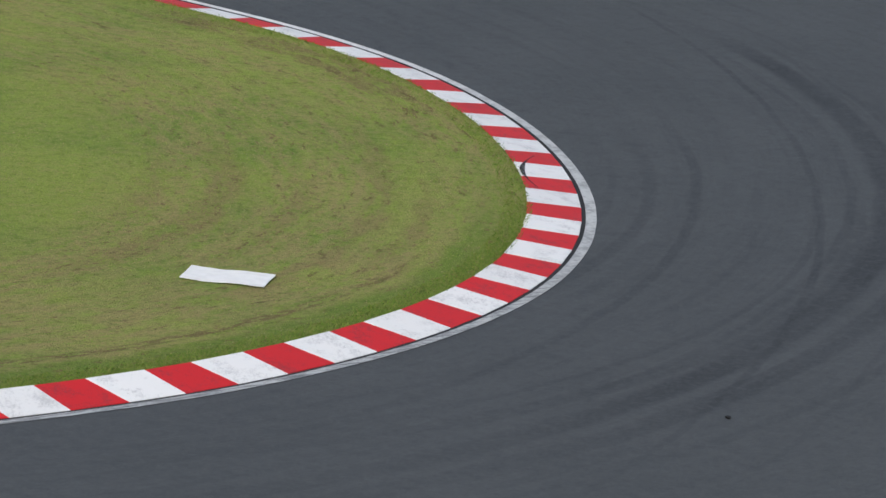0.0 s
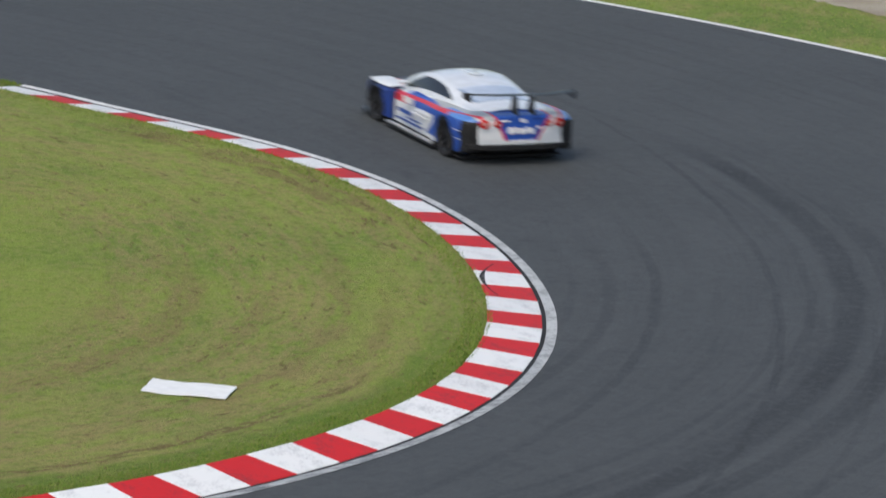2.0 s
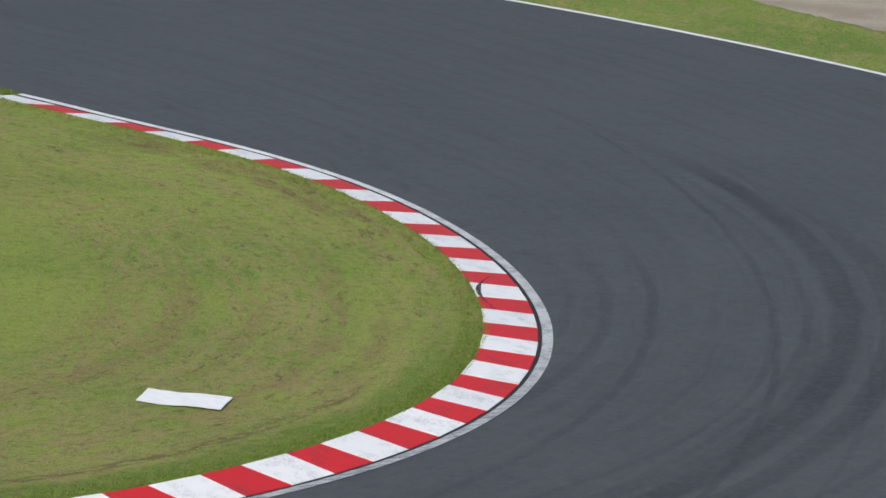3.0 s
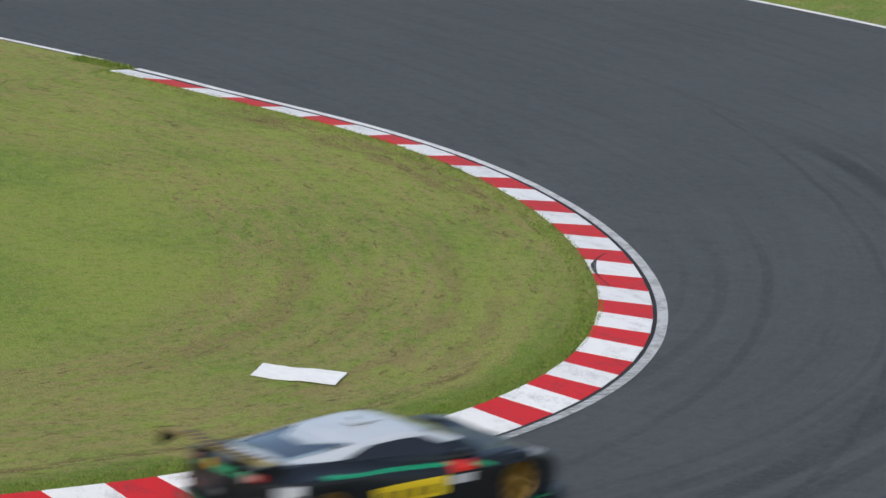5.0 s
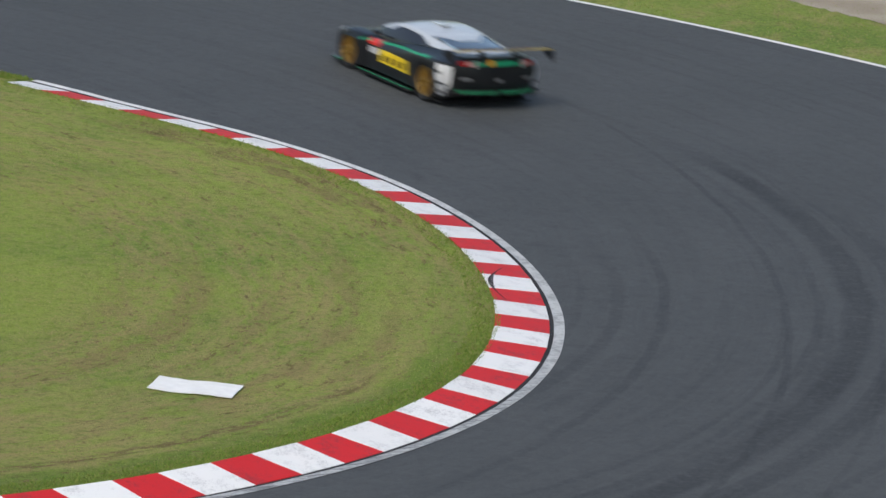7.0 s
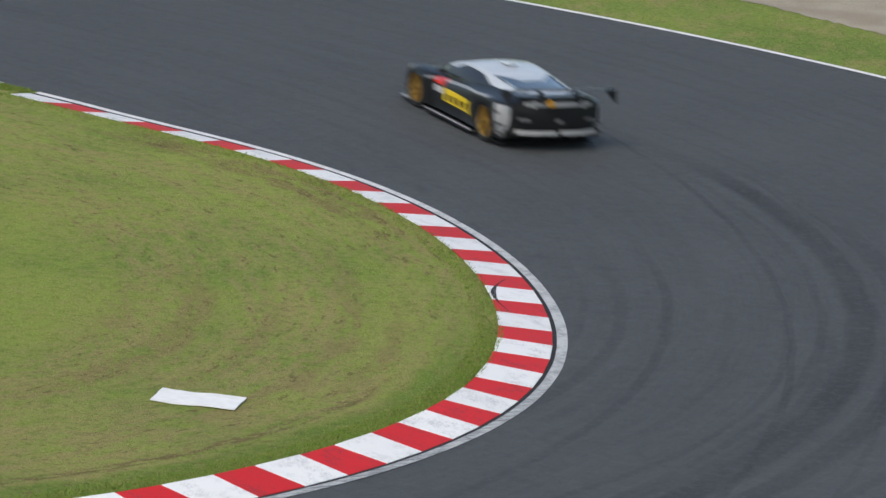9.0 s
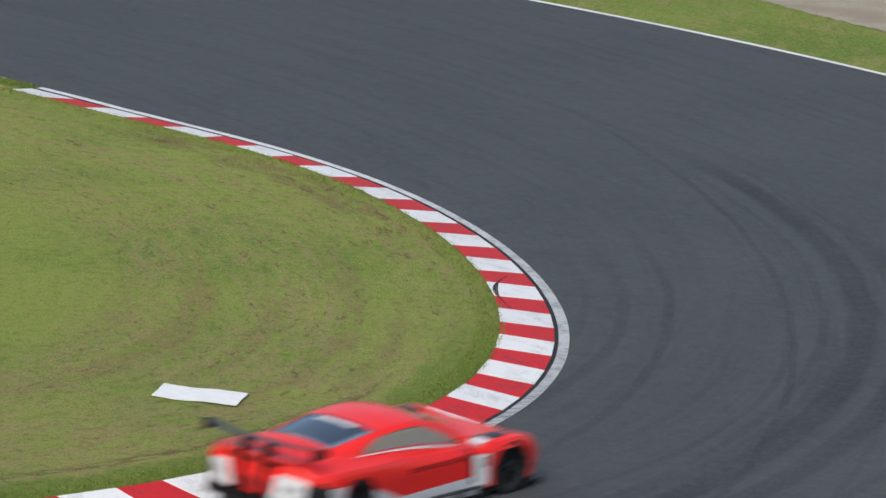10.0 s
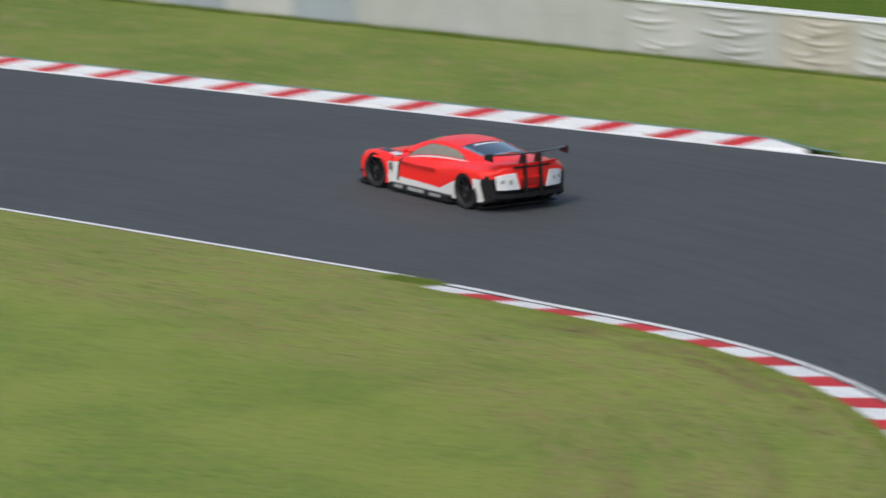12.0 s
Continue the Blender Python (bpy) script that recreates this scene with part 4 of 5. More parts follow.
def wing_plane(name, half, y0, z0, chord, mat, tilt=10):
    verts, faces = [], []
    prof = [(0.0, 0.0), (0.06, 0.022), (0.25, 0.034), (0.6, 0.03), (1.0, 0.012), (1.0, 0.004), (0.6, -0.006), (0.25, -0.014), (0.06, -0.012)]
    ca, sa = math.cos(radians(tilt)), math.sin(radians(tilt))
    for x in (-half, -half * 0.5, 0, half * 0.5, half):
        for u, w in prof:
            py, pz = -u * chord, w
            verts.append((x, y0 + py * ca + pz * sa, z0 - py * sa + pz * ca))
    m = len(prof)
    faces = tube(range(5), m)
    faces += [tuple(range(m)), tuple(range(4 * m + m - 1, 4 * m - 1, -1))]
    return mesh_of(name, verts, faces, [mat], smooth=False)


def bars(parent, name, mat, spots, label=""):
    """Unreadable print as small plates, each a part: on the back (x0, x1, y, z0, z1), a flank (x, y0, y1, z0, z1) or the top."""
    for kind, a, b, c, d, e in spots:
        if kind == "back":
            pts = [(a, c, d), (b, c, d), (b, c, e), (a, c, e)]
            off = (0, 0.02, 0)
        elif kind == "flank":
            pts = [(a, b, d), (a, c, d), (a, c, e), (a, b, e)]
            off = (-0.02 if a > 0 else 0.02, 0, 0)
        else:
            pts = [(a, c, e), (b, c, e), (b, d, e), (a, d, e)]
            off = (0, 0, -0.02)
        verts = pts + [tuple(p[i] + off[i] for i in range(3)) for p in pts]
        faces = [(0, 1, 2, 3), (7, 6, 5, 4), (0, 4, 5, 1), (1, 5, 6, 2), (2, 6, 7, 3), (3, 7, 4, 0)]
        part(name, mesh_of(name, verts, faces, [mat]), parent, label)


def proportion(car, wide, taper=0.0, tall=0.80, back=0.88, front=0.84):
    """Short overhangs and a low roof: the final proportions of the coachwork."""
    seen = set()
    for ob in car.children_recursive:
        if ob.type != "MESH" or ob.name.split(".")[0] in ("tyre", "rim") or ob.data.name in seen:
            continue
        seen.add(ob.data.name)
        aloft = ob.name.split(".")[0] in ("wing", "endplate", "strut", "wing_print")
        for v in ob.data.vertices:
            x, y, z = v.co
            if y < 0:
                y *= back
            elif y > WHEELBASE:
                y = WHEELBASE + (y - WHEELBASE) * front
            if y < -0.35 and abs(x) < 0.99:
                y += 0.22 * abs(x) ** 3 * min(1, (-0.35 - y) / 0.4)
            if not aloft:
                x *= 1 - taper * min(1, max(0, (-0.40 - y) / 0.45))
            if z > 0.6:
                z = 0.6 + (z - 0.6) * tall
            v.co = (x * wide, y, z)
        ob.data.update()


def race_car(label, paint, cabin_paint, rim_mat, wing_mat, wing_z, strut_x, strut_low, wing_half, wide, strut_wide=0.03, back_glass=None, back=(-0.38, 0.36), side_glass=None, scoop=True, deck=0.0, roof=0.0, ahead=0.0, lip=True, plate_low=0.09, crown=0.075, vents=True):
    CUT.update(deck=deck, roof=roof, ahead=ahead, crown=crown)
    car = tagged(new("race_car"), label, "race car", group="race cars on the bend")
    part("body", cut_body(paint), car)
    part("cabin", cabin_shell(cabin_paint), car)
    part("rear_window", cabin_patch("rear_window", ((back[0], -0.42), (back[1], -0.45), (back[1], 0.45), (back[0], 0.42)), back_glass or M_GLASS, 0.006), car, "sloping rear window")
    part("windscreen", cabin_patch("windscreen", ((1.52, -0.44), (2.2, -0.47), (2.2, 0.47), (1.52, 0.44)), M_GLASS, 0.006), car, "dark tinted windscreen")
    for sg in (-1, 1):
        part("side_window", cabin_patch("side_window", ((0.30, sg * 0.80), (1.98, sg * 0.84), (1.40, sg * 0.55), (0.66, sg * 0.55)), side_glass or M_SIDE_GLASS, 0.007, 14, 12, 2.2), car, "tinted side window")
        part("fender", fender("fender", sg, paint), car)
        # mirror on its stalk
        mirror = part("mirror", cuboid("mirror", sg * 0.87 - 0.07, sg * 0.87 + 0.07, 1.88, 1.97, 0.77, 0.86, paint, 0.025), car)
        part("stalk", solid("stalk", [(sg * 0.70, 1.90, 0.74), (sg * 0.82, 1.90, 0.80), (sg * 0.82, 1.94, 0.80), (sg * 0.70, 1.94, 0.74)], (0, 0, 0.02), M_CARBON, 0), mirror)
        part("side_skirt", cuboid("side_skirt", min(sg * 0.86, sg * 1.0), max(sg * 0.86, sg * 1.0), 0.42, 2.28, 0.05, 0.085, M_CARBON), car, "black side skirt")
        if vents:
            part("rear_vent", cuboid("rear_vent", min(sg * 0.80, sg * 0.975), max(sg * 0.80, sg * 0.975), -0.985, -0.90, 0.2, 0.66, M_MATT), car, "black rear wheel vent")
        part("dive_plane", solid("dive_plane", [(sg * 0.80, 3.24, 0.26), (sg * 0.965, 3.24, 0.27), (sg * 0.86, 3.50, 0.21), (sg * 0.74, 3.54, 0.20)], (0, 0, 0.012), M_CARBON, 0), car, "black front dive plane")
    part("splitter", solid("splitter", [(-0.98, 3.0, 0.075), (0.98, 3.0, 0.075), (0.93, 3.45, 0.075), (0.62, 3.86, 0.075), (-0.62, 3.86, 0.075), (-0.93, 3.45, 0.075)], (0, 0, 0.02), M_CARBON), car, "black front splitter")
    part("bumper", slab("bumper", 0.90, -1.03, -0.80, 0.25, 0.325, M_MATT), car, "black rear bumper")
    diffuser = part("diffuser", slab("diffuser", 0.92, -1.06, -0.55, 0.15, 0.165, M_CARBON, 16, 0.11), car, "black rear diffuser")
    for x in (-0.92, -0.55, -0.2, 0.2, 0.55, 0.92):
        part("fin", solid("fin", [(x, -1.04, 0.22), (x, -0.6, 0.12), (x, -0.6, 0.17), (x, -1.04, 0.30)], (0.012, 0, 0), M_CARBON, 0), diffuser)
    part("floor_pan", cuboid("floor_pan", -0.9, 0.9, -0.6, 3.3, 0.045, 0.075, M_MATT), car, "black flat floor")
    if lip:
        part("deck_lip", slab("deck_lip", 0.70, -1.01, -0.82, 0.855 + deck, 0.892 + deck, paint, 14, 0.025), car)
    wing = part("wing", wing_plane("wing", wing_half, -0.80, wing_z, 0.34, wing_mat), car, "wide rear wing")
    for sg in (-1, 1):
        part("endplate", solid("endplate", [(sg * (wing_half + 0.006), -0.76, wing_z - 0.07), (sg * (wing_half + 0.006), -0.78, wing_z + 0.04), (sg * (wing_half + 0.006), -1.14, wing_z + 0.10), (sg * (wing_half + 0.006), -1.15, wing_z - plate_low)], (0.014, 0, 0), M_CARBON, 0.003), wing)
        part("strut", solid("strut", [(sg * strut_x, -0.78, 0.88), (sg * strut_x, -0.86, wing_z), (sg * strut_x, -1.02, wing_z + 0.02), (sg * strut_x, -1.09, strut_low), (sg * strut_x, -1.03, strut_low)], (strut_wide, 0, 0), M_CARBON, 0.003), wing)
    if scoop:
        part("aerial", solid("aerial", [(0.0, 1.0, 1.16), (0.0, 1.03, 1.16), (0.0, 0.99, 1.27), (0.0, 0.975, 1.27)], (0.012, 0, 0), M_CARBON, 0), car)
    if scoop:
        part("roof_scoop", solid("roof_scoop", [(-0.11, 0.95, 1.18), (0.11, 0.95, 1.18), (0.085, 1.35, 1.165), (-0.085, 1.35, 1.165)], (0, 0, 0.05), cabin_paint, 0.012), car)
    tyre = lathe("tyre", TYRE_PROFILE, M_TYRE)
    rim = rim_mesh(rim_mat)
    wheels = []
    for y in (0.0, WHEELBASE):
        for sg in (-1, 1):
            w = new("wheel")
            w.parent = car
            w.matrix_basis = pose(sg * (wide * 0.98 - 0.15), y, TYRE_R - 0.004, 0, 0, 0 if sg > 0 else 180)
            part("tyre", tyre, w)
            part("rim", rim, w)
            wheels.append((w, sg, y, wide * 0.98 - 0.15))
    return car, wheels


def build_blue():
    white, blue, red = (0.76, 0.78, 0.80), (0.022, 0.09, 0.42), (0.62, 0.02, 0.05)
    grey = (0.42, 0.44, 0.45)
    navy, pale_blue, black_and_shade = (0.008, 0.02, 0.10), (0.10, 0.25, 0.62), (0.008, 0.008, 0.009)
    layers = [
        (grey, box_rule(y1=0.9, z0=0.70, x0=0.45)),
        # door: blue under the red line, paler print field below
        (blue, [(0, 1, 0, 0.25), (0, -1, 0, -1.75), (0, 0.05, 1, 0.56), (1, 0, 0, 0.68), (0, 0, -1, -0.70)]),
        (blue, [(0, 1, 0, 0.2), (0, -1, -1.5, -1.12), (1, 0, 0, 0.68), (0, 0, 1, 0.20)]),
        (red, box_rule(y0=1.70, y1=2.12, z0=0.47, z1=0.62, x0=0.68)),
        (navy, box_rule(y0=2.12, z1=0.63, x0=0.66)),
        ((0.016, 0.05, 0.25), box_rule(y0=2.18, y1=2.44, z0=0.14, z1=0.60, x0=0.66)),
        (black_and_shade, box_rule(y0=2.11, y1=2.18, z1=0.63, x0=0.66)),
        # the front bumper's shaded side, its shade painted in black
        (black_and_shade, box_rule(y0=3.10, z1=0.60, x0=0.66)),
        # haunch: blue flank, paler top, the red line running over it to the lamps
        (blue, box_rule(y1=0.45, z1=0.70, x0=0.70)),
        (white, box_rule(y0=-0.86, y1=-0.36, z0=0.50, z1=0.515, x0=0.83)),
        (white, box_rule(y0=-0.86, y1=-0.36, z0=0.36, z1=0.375, x0=0.83)),
        (pale_blue, box_rule(y1=0.12, z0=0.672, x0=0.76)),
        (navy, box_rule(y0=2.05, x1=0.50, z0=0.3)),
        (red, box_rule(y0=2.05, x0=0.46, x1=0.52, z0=0.3)),
        (red, [(1, -0.35, 0, 0.90), (-1, 0.35, 0, -0.958), (0, -1, 0, 0.02), (0, 1, 0, -0.80), (0, 0, 1, 0.64)]),
        (red, [(0, 0.056, 1, 0.668), (0, -0.056, -1, -0.722), (1, 0, 0, 0.70), (0, 1, 0, -0.12), (0, -1, 0, -2.12)]),
        (red, [(-1, 0, 0.536, -0.075), (0, -1, 0, -0.2), (0, 0, 1, 0.38)]),
        (blue, [(-1, 0, 0.536, -0.03), (0, -1, 0, -0.2), (0, 0, 1, 0.38)]),
        (black_and_shade, box_rule(y1=-0.45, z1=0.31, x1=0.80)),
        (black_and_shade, box_rule(y1=-0.58, z1=0.67, x0=0.70)),
    ]
    paint = livery("blue_white_livery", white, layers)
    car, wheels = race_car("white race car with blue deck and red stripes", paint, glossy("white_roof", (0.74, 0.77, 0.81), 0.18), M_DARK_RIM, M_CARBON, 1.175, 0.15, 0.84, 0.925, 0.945, 0.03, M_SKY_GLASS, (-0.12, 0.46), deck=-0.07, ahead=0.10, lip=False)
    for sg in (-1, 1):
        for x, r in ((0.66, 0.088), (0.445, 0.068)):
            lamp = part("tail_lamp", disc("tail_lamp", sg * x, -0.995, 0.66, r, M_LAMP, 0.02), car, "round red tail lamp")
            part("lamp_core", disc("lamp_core", sg * x, -1.018, 0.66, r * 0.45, M_LAMP_CORE, 0.008), lamp)
    bars(car, "rear_print", M_WHITE_GLOSS, [("back", -0.27, -0.19, -1.022, 0.50, 0.60), ("back", -0.17, -0.10, -1.022, 0.51, 0.60), ("back", -0.07, 0.03, -1.022, 0.50, 0.58), ("back", 0.05, 0.11, -1.022, 0.51, 0.60), ("back", 0.13, 0.19, -1.022, 0.50, 0.58),
                                            *(("back", -0.22 + 0.075 * i, -0.17 + 0.075 * i, -1.036, 0.36, 0.41) for i in range(6)),
                                            ("back", -0.05, 0.04, -1.012, 0.69, 0.76), ("back", -0.42, -0.25, -1.012, 0.71, 0.74), ("back", 0.24, 0.31, -1.022, 0.57, 0.61)], "white sponsor print as bars")
    for sg in (-1, 1):
        bars(car, "door_print", M_BLUE_PRINT, [("flank", sg * 0.962, 1.35 + 0.14 * i, 1.45 + 0.14 * i, 0.34, 0.40) for i in range(4)] + [("flank", sg * 0.962, 0.9, 1.9, 0.22, 0.25), ("flank", sg * 0.962, 1.0, 1.5, 0.29, 0.31)], "blue sponsor print as bars")
        bars(car, "flank_print", M_WHITE_GLOSS, [("flank", sg * 0.962, 0.7, 1.2, 0.46, 0.49), ("flank", sg * 0.962, 0.75, 1.3, 0.40, 0.43), ("flank", sg * 0.962, 1.3, 1.66, 0.52, 0.62)], "white sponsor print as bars")
        part("skirt_strip", cuboid("skirt_strip", min(sg * 0.93, sg * 1.005), max(sg * 0.93, sg * 1.005), 0.5, 2.2, 0.09, 0.12, M_SILVER, 0.004), car, "pale strip along the sill")
    proportion(car, 0.945)
    return car, wheels


def build_dark(name, label, line, panel, wing_mat, print_mat, low_mat):
    black, yellow, red, white = (0.008, 0.009, 0.010), (0.82, 0.60, 0.02), (0.70, 0.03, 0.02), (0.5, 0.51, 0.52)
    layers = [
        (line, [(0, 0.066, 1, 0.722), (0, -0.066, -1, -0.756), (1, 0, 0, 0.7), (0, 1, 0, -0.1), (0, -1, 0, -2.3)]),
        (yellow, box_rule(y0=0.62, y1=1.72, z0=0.30, z1=0.52, x0=0.70)),
        (red, box_rule(y0=1.78, y1=2.14, z0=0.53, z1=0.68, x0=0.70)),
        (white, box_rule(y0=1.76, y1=2.1, z0=0.40, z1=0.50, x0=0.70)),
        (panel, box_rule(y1=-0.42, y0=-0.86, z0=0.16, z1=0.70, x0=0.765)),
        (line, box_rule(y1=-0.70, z0=0.715, z1=0.80, x1=0.52)),
        ((0.3, 0.31, 0.32), box_rule(y0=2.9, z0=0.60, x0=0.7)),
    ]
    paint = livery(name, black, layers, 0.34, 0.10)
    roof = livery(name + "_cabin", (0.52, 0.56, 0.6), [(black, box_rule(z1=0.83))], 0.16)
    car, wheels = race_car(label, paint, roof, M_GOLD, wing_mat, 1.06, 0.34, 0.84, 1.0, 0.905, 0.03, None, (-0.40, 0.46), deck=0.04, roof=-0.02, ahead=0.12, plate_low=0.22, crown=0.045, vents=False)
    for sg in (-1, 1):
        part("tail_lamp", solid("tail_lamp", [(sg * 0.56, -1.0, 0.755), (sg * 0.82, -0.985, 0.755), (sg * 0.80, -0.985, 0.865), (sg * 0.58, -1.0, 0.865)], (0, 0.03, 0), M_LAMP if line[0] < 0.1 else M_DARK_RIM, 0.006), car, "tail lamp")
        part("lamp_glass", solid("lamp_glass", [(sg * 0.575, -1.02, 0.765), (sg * 0.70, -1.014, 0.765), (sg * 0.70, -1.014, 0.855), (sg * 0.585, -1.02, 0.855)], (0, 0.02, 0), M_LAMP_CORE if line[0] < 0.1 else M_SILVER, 0.004), car, "pale reversing lamp")
        part("tail_upright", solid("tail_upright", [(sg * 0.50, -1.02, 0.72), (sg * 0.545, -1.02, 0.72), (sg * 0.545, -1.02, 0.89), (sg * 0.50, -1.02, 0.89)], (0, 0.02, 0), M_SILVER, 0.004), car, "silver upright beside the tail lamp")
        part("exit_vane", cuboid("exit_vane", min(sg * 0.6, sg * 0.78), max(sg * 0.6, sg * 0.78), -1.06, -1.0, 0.48, 0.53, M_DIM, 0.004), car, "grey vane")
        part("diffuser_edge", slab_half("diffuser_edge", sg, 0.05, 0.84, -1.075, -1.035, 0.275, 0.325 if line[0] < 0.1 else 0.345, low_mat), car)
        part("sill_line", cuboid("sill_line", min(sg * 0.96, sg * 1.012), max(sg * 0.96, sg * 1.012), 0.45, 2.25, 0.088, 0.105, low_mat, 0.003), car)
        part("splitter_edge", cuboid("splitter_edge", min(sg * 0.90, sg * 0.985), max(sg * 0.90, sg * 0.985), 3.02, 3.30, 0.09, 0.108, low_mat, 0.003), car)
    part("roundel", disc("roundel", -0.19, -1.012, 0.83, 0.085, M_AMBER, 0.008), car, "round amber emblem")
    bars(car, "wing_print", print_mat, [("top", -0.75 + 0.15 * i, -0.66 + 0.15 * i, -1.08, -0.90, 1.132) for i in range(10)], "wing lettering as bars")
    bars(car, "tail_print", M_DIM, [("back", -0.06, 0.07, -1.045, 0.46, 0.52)], "grey badge bar")
    part("roof_sweep", cabin_patch("roof_sweep", ((0.12, -0.16), (0.49, -0.42), (0.49, 0.42), (0.12, 0.16)), roof, 0.010, 6, 14), car, "white roof edge curving over the rear window")
    for sg in (-1, 1):
        bars(car, "fender_print", M_DIM, [("flank", sg * 1.004, -0.62, -0.46, 0.55, 0.60), ("flank", sg * 1.004, -0.78, -0.48, 0.38, 0.42), ("flank", sg * 1.004, -0.80, -0.6, 0.24, 0.29)], "grey fender print as bars")
        bars(car, "flank_print", M_DARK_BAR, [("flank", sg * 0.962, 0.76 + 0.22 * i, 0.82 + 0.22 * i, 0.36, 0.46) for i in range(4)], "dark sponsor print as bars")
    proportion(car, 0.915, 0.11, 0.75)
    return car, wheels


def build_red():
    red, white, black = (1.0, 0.024, 0.018), (0.74, 0.74, 0.74), (0.01, 0.01, 0.011)
    layers = [
        (white, [(0, 0.02, -1, -0.24), (1, 0, 0, 0.70), (0, 1, 0, 0.30), (0, -1, 0, -2.35)]),
        (white, [(0, -0.40, -1, -0.585), (1, 0, 0, 0.70), (0, 1, 0, 0.30), (0, -1, 0, -2.35)]),
        (white, box_rule(y1=-0.24, z0=0.14, z1=0.58, x0=0.70)),
        (black, box_rule(y1=-0.46, z1=0.60, x0=0.70)),
        (white, box_rule(y0=2.11, y1=2.33, z0=0.24, z1=0.54, x0=0.70)),
        (white, box_rule(y0=2.22, y1=2.40, z0=0.6, x0=0.50, x1=0.80)),
        (black, box_rule(y0=2.42, y1=2.74, z0=0.6, x0=0.48, x1=0.80)),
        (black, box_rule(y1=-0.24, z1=0.16)),
        ((0.008, 0.008, 0.009), box_rule(y1=-0.45, z1=0.40, x1=0.80)),
        ((0.008, 0.008, 0.009), box_rule(y1=-0.50, z1=0.34)),
        (black, [(0, 1, 0.12, 2.115), (0, -1, -0.12, -2.175), (1, 0, 0, 0.74), (0, 0, 1, 0.2)]),
    ]
    paint = livery("red_livery", red, layers, 0.38, 0.22, 0.4)
    car, wheels = race_car("bright red race car with white tail panels", paint, livery("red_roof", red, [], 0.36, 0.25, 0.4), M_DARK_RIM, M_CARBON, 1.09, 0.185, 0.28, 0.91, 0.905, 0.042, None, (-0.06, 0.66), M_TAN_GLASS, scoop=False, deck=0.0)
    for sg in (-1, 1):
        part("tail_panel", solid("tail_panel", [(sg * 0.34, -1.02, 0.40), (sg * 0.62, -1.02, 0.40), (sg * 0.80, -1.0, 0.40), (sg * 0.83, -1.0, 0.66), (sg * 0.66, -1.02, 0.70), (sg * 0.44, -1.02, 0.72)], (0, 0.06, 0), M_WHITE_GLOSS, 0.008), car, "white tail panel")
        bars(car, "tail_print", M_SILVER, [("back", sg * 0.56 - 0.03, sg * 0.56 + 0.03, -1.056, 0.50, 0.58), ("back", sg * 0.72 - 0.03, sg * 0.72 + 0.03, -1.05, 0.52, 0.58)], "dark print bars")
        bars(car, "flank_print", M_DULL_RED, [("flank", sg * 0.962, 0.95 + 0.13 * i, 1.04 + 0.13 * i, 0.52, 0.58) for i in range(8)], "dark sponsor print as bars")
        # white line that also carries the shoulder's highlight as plain white colour
        part("window_line", cabin_patch("window_line", ((0.20, sg * 0.825), (2.02, sg * 0.865), (2.02, sg * 0.905), (0.20, sg * 0.87)), M_WHITE_GLOSS, 0.012, 18, 1), car, "white line and painted highlight under the side window")
        bars(car, "number_print", M_DIM, [("flank", sg * 1.0, 2.2, 2.27, 0.40, 0.52)], "dark number bar")
        bars(car, "sill_print", M_SILVER, [("flank", sg * 1.003, 1.2, 1.7, 0.10, 0.16), ("flank", sg * 1.003, 0.7, 1.05, 0.1, 0.15), ("flank", sg * 1.003, 1.85, 2.1, 0.1, 0.16)], "pale sill print as bars")
        part("sill_board", cuboid("sill_board", min(sg * 0.93, sg * 1.0), max(sg * 0.93, sg * 1.0), 0.45, 2.25, 0.09, 0.175, M_CARBON, 0.004), car, "black sill board")
    part("slat_grille", cuboid("slat_grille", -0.34, 0.34, -1.012, -0.98, 0.44, 0.62, paint, 0.01), car)
    for i in range(4):
        part("slat", cuboid("slat", -0.3, 0.3, -1.02, -1.0, 0.46 + i * 0.035, 0.472 + i * 0.035, M_MATT, 0.002), car)
    # black strip that stands in for the shade in the gap below the lip
    part("deck_slot", slab("deck_slot", 0.47, -1.012, -0.93, 0.815, 0.852, M_MATT, 12), car, "black strip for the shaded gap under the tail lip")
    strip = cabin_patch("window_strip", ((0.52, -0.24), (0.59, -0.25), (0.59, 0.27), (0.52, 0.26)), M_WHITE_GLOSS, 0.012, 2, 20)
    part("window_strip", strip, car, "white banner across the rear window")
    proportion(car, 0.905, 0.07, back=0.80, front=0.82)
    return car, wheels


blue_car, blue_wheels = build_blue()
green_car, green_wheels = build_dark("black_green_livery", "black race car with green lines and gold wheels", (0.01, 0.30, 0.14), (0.62, 0.63, 0.64), M_GOLD_PRINT, M_DARK_BAR, glossy("green_edge", (0.006, 0.13, 0.055), 0.4))
black_car, black_wheels = build_dark("black_silver_livery", "black race car with silver lines and gold wheels", (0.30, 0.31, 0.32), (0.36, 0.37, 0.38), M_CARBON, M_DIM, M_SILVER)
red_car, red_wheels = build_red()


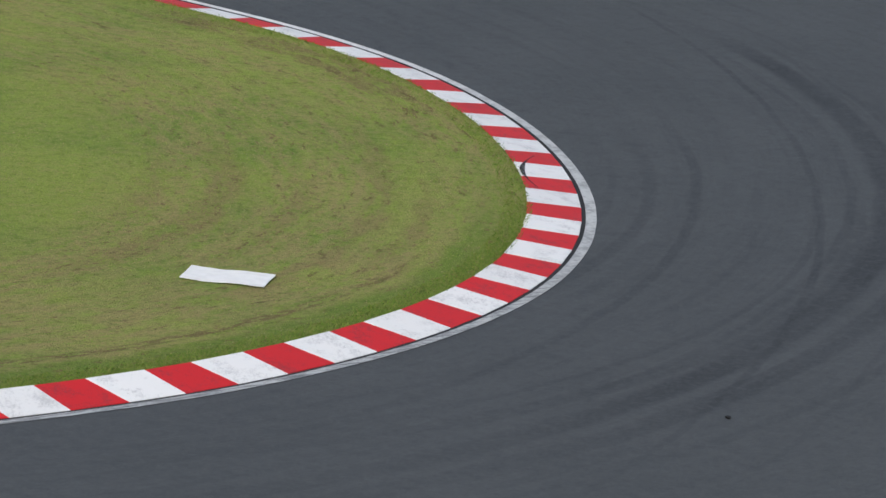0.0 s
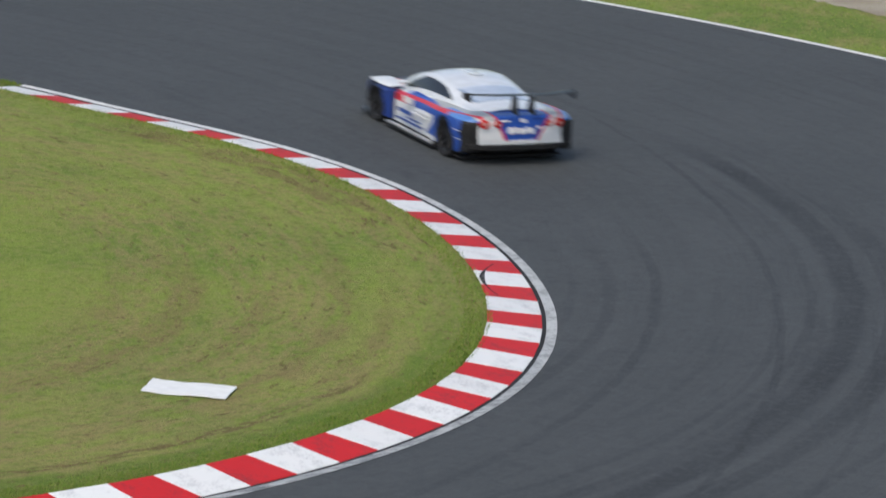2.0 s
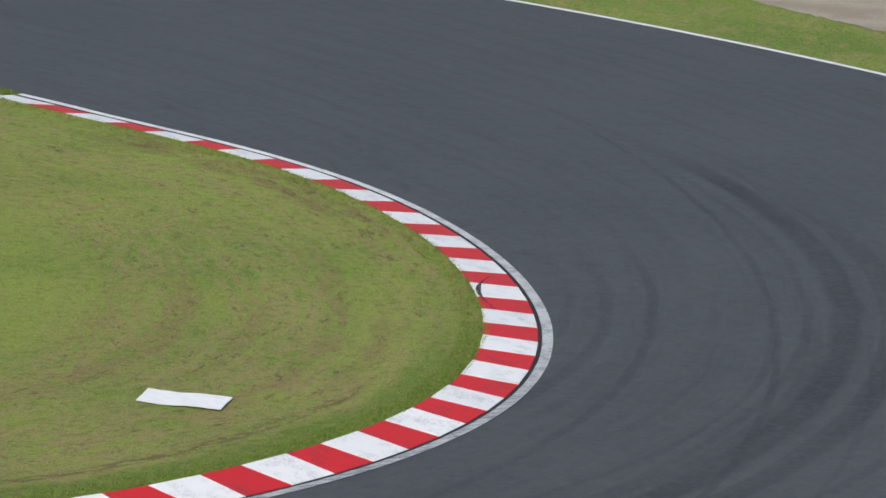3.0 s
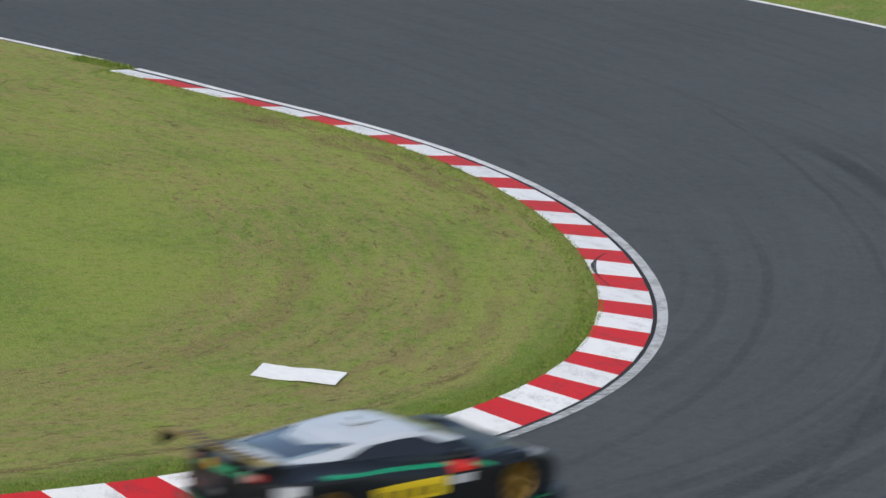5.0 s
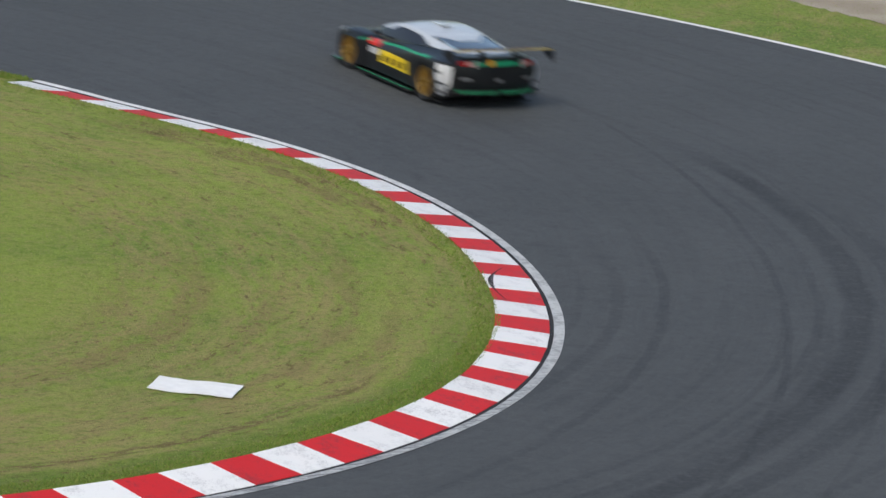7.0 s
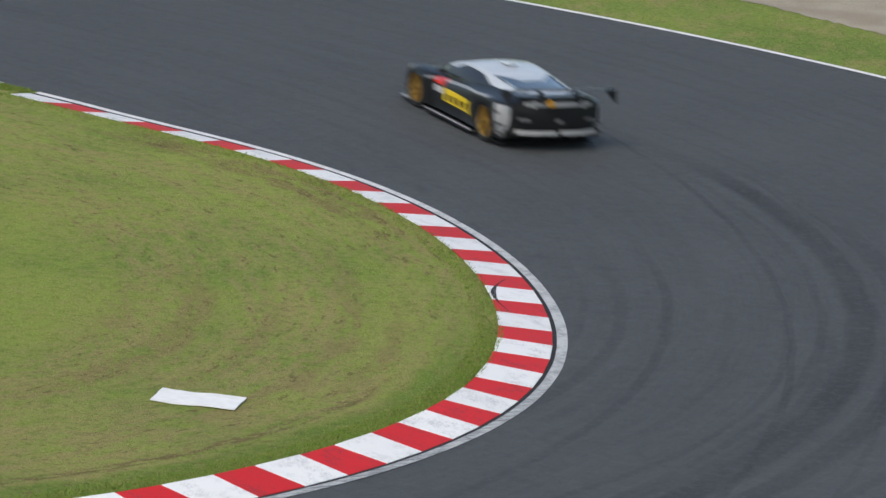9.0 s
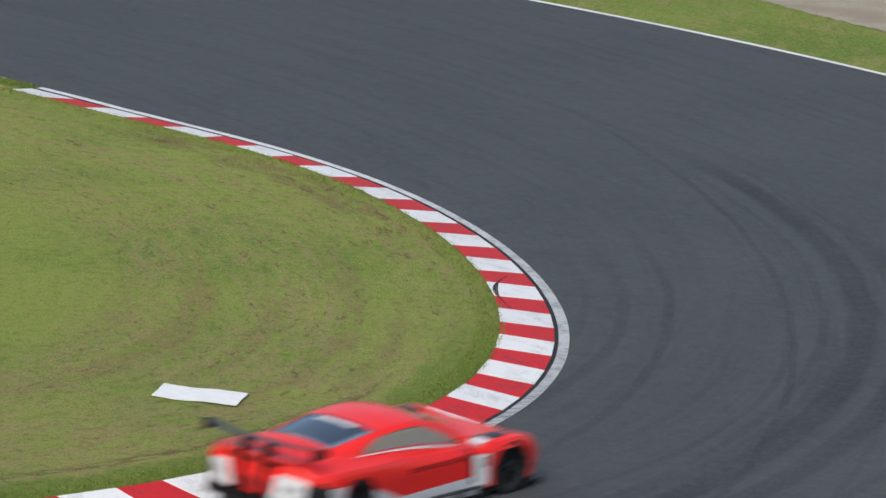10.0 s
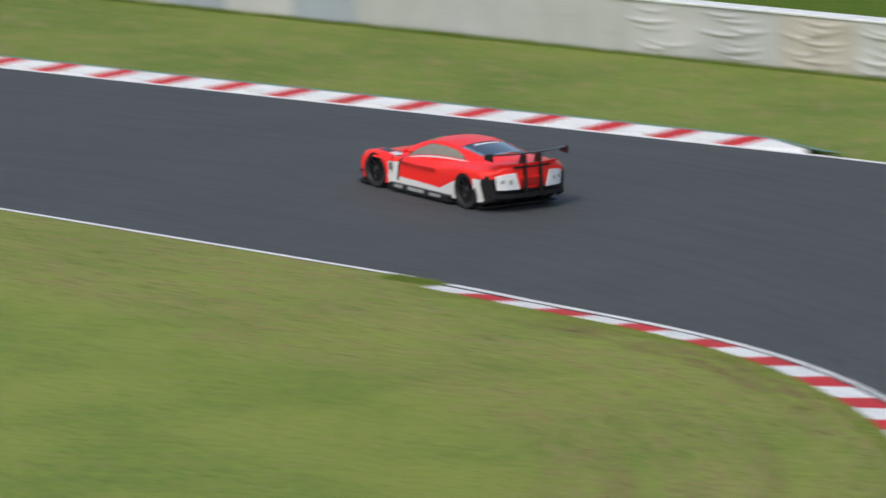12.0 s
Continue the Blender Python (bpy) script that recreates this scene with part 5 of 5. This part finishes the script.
# ------------------------------------------------------------------ what moves
# seconds, place of the rear axle on the track, heading in degrees
BLUE = [(0.1, -7.35, 47.80, -60), (0.4, -3.24, 50.16, -52.6), (0.7, 0.35, 53.45, -35.39), (1.0, 2.688, 57.026, -18.38), (1.2, 3.711, 59.867, -8.73),
        (1.5, 4.186, 64.280, 5.36), (1.8, 3.438, 69.609, 16.21), (2.1, 1.767, 74.433, 26.06), (2.4, -0.971, 79.917, 33.45),
        (2.5, -2.115, 81.780, 35.03), (2.8, -5.9, 87.4, 38), (3.2, -11.8, 94.2, 43), (3.6, -18.7, 101.0, 48)]
GREEN = [(4.6, -6.6, 47.9, -60), (4.9, -2.9, 50.05, -53), (5.1, -0.4, 52.0, -44), (5.3, 1.86, 54.06, -34.84), (5.5, 3.57, 56.27, -25.69), (5.7, 4.79, 58.54, -14.15), (5.9, 5.44, 61.11, -5.06),
         (6.2, 5.55, 65.2, 4.2), (6.5, 4.921, 69.697, 13.86), (6.9, 2.725, 75.761, 25.59), (7.2, 0.036, 80.502, 31.06), (7.6, -4.3, 86.5, 38), (8.0, -10.0, 93.1, 44)]
BLACK = [(6.9, -7.4, 46.6, -60), (7.2, -3.22, 49.4, -55), (7.55, 0.75, 52.3, -40), (7.9, 3.9, 57.1, -22), (8.2, 5.1, 61.9, -6),
         (8.5, 4.95, 66.7, 8), (8.8, 3.991, 71.665, 17.32), (9.0, 2.838, 75.216, 23.47), (9.3, 0.279, 80.420, 31.61), (9.5, -1.944, 84.126, 37.2), (9.8, -5.9, 89.6, 42), (10.2, -12.3, 96.4, 46)]
RED = [(9.6, -5.0, 49.3, -57), (9.8, -2.65, 50.8, -50), (10.0, -0.40, 52.5, -40.5), (10.2, 1.588, 54.686, -26.02), (10.5, 3.342, 58.290, -11.39), (10.7, 4.06, 61.2, -2.53), (10.85, 4.10, 63.65, 4.2), (11.0, 3.87, 66.029, 10.49),
       (11.2, 3.048, 69.255, 18.03), (11.4, 1.745, 72.777, 24.0), (11.6, 0.045, 76.487, 29.9), (11.8, -2.139, 80.209, 36.3), (12.0, -4.715, 83.896, 40.3)]


def drive(rows, aside):
    """Rows over the whole clip, the body set a little to its left: before and after the bend the car runs straight on along the track."""
    out = []
    t, x, y, a = rows[0]
    t1, x1, y1, _ = rows[1]
    vx, vy = (x1 - x) / (t1 - t), (y1 - y) / (t1 - t)
    if t > 0:
        out.append((0.0, x - vx * t, y - vy * t, a))
    out += rows
    t, x, y, a = rows[-1]
    t1, x1, y1, _ = rows[-2]
    vx, vy = (x1 - x) / (t1 - t), (y1 - y) / (t1 - t)
    if t < 12:
        out.append((12.0, x + vx * (12 - t), y + vy * (12 - t), a))
    return [(q[0], pose(q[1], q[2], 0.005, 0, 0, q[3]) @ pose(-aside, 0, 0)) for q in out]


def roll(wheels, start, end):
    """The wheels turn while the car is near; 70 degrees for each step of the film."""
    for w, side, y, x in wheels:
        def at_angle(a):
            return pose(side * x, y, TYRE_R - 0.004) @ pose(0, 0, 0, a) @ pose(0, 0, 0, 0, 0, 0 if side > 0 else 180)
        rows = [(0.0, at_angle(0))] if start > 0 else []
        n = round((end - start) * FPS)
        rows += [(start + i / FPS, at_angle(-70 * i)) for i in range(n + 1)]
        if end < 12:
            rows.append((12.0, at_angle(-70 * n)))
        walk(w, rows)


def motions():
    for car, rows, aside in ((blue_car, BLUE, 0.06), (green_car, GREEN, 0.09), (black_car, BLACK, 0.09), (red_car, RED, 0.05)):
        walk(car, drive(rows, aside))
    roll(blue_wheels, 0.0, 3.0)
    roll(green_wheels, 4.6, 7.6)
    roll(black_wheels, 6.8, 9.9)
    roll(red_wheels, 9.3, 12.0)


motions()
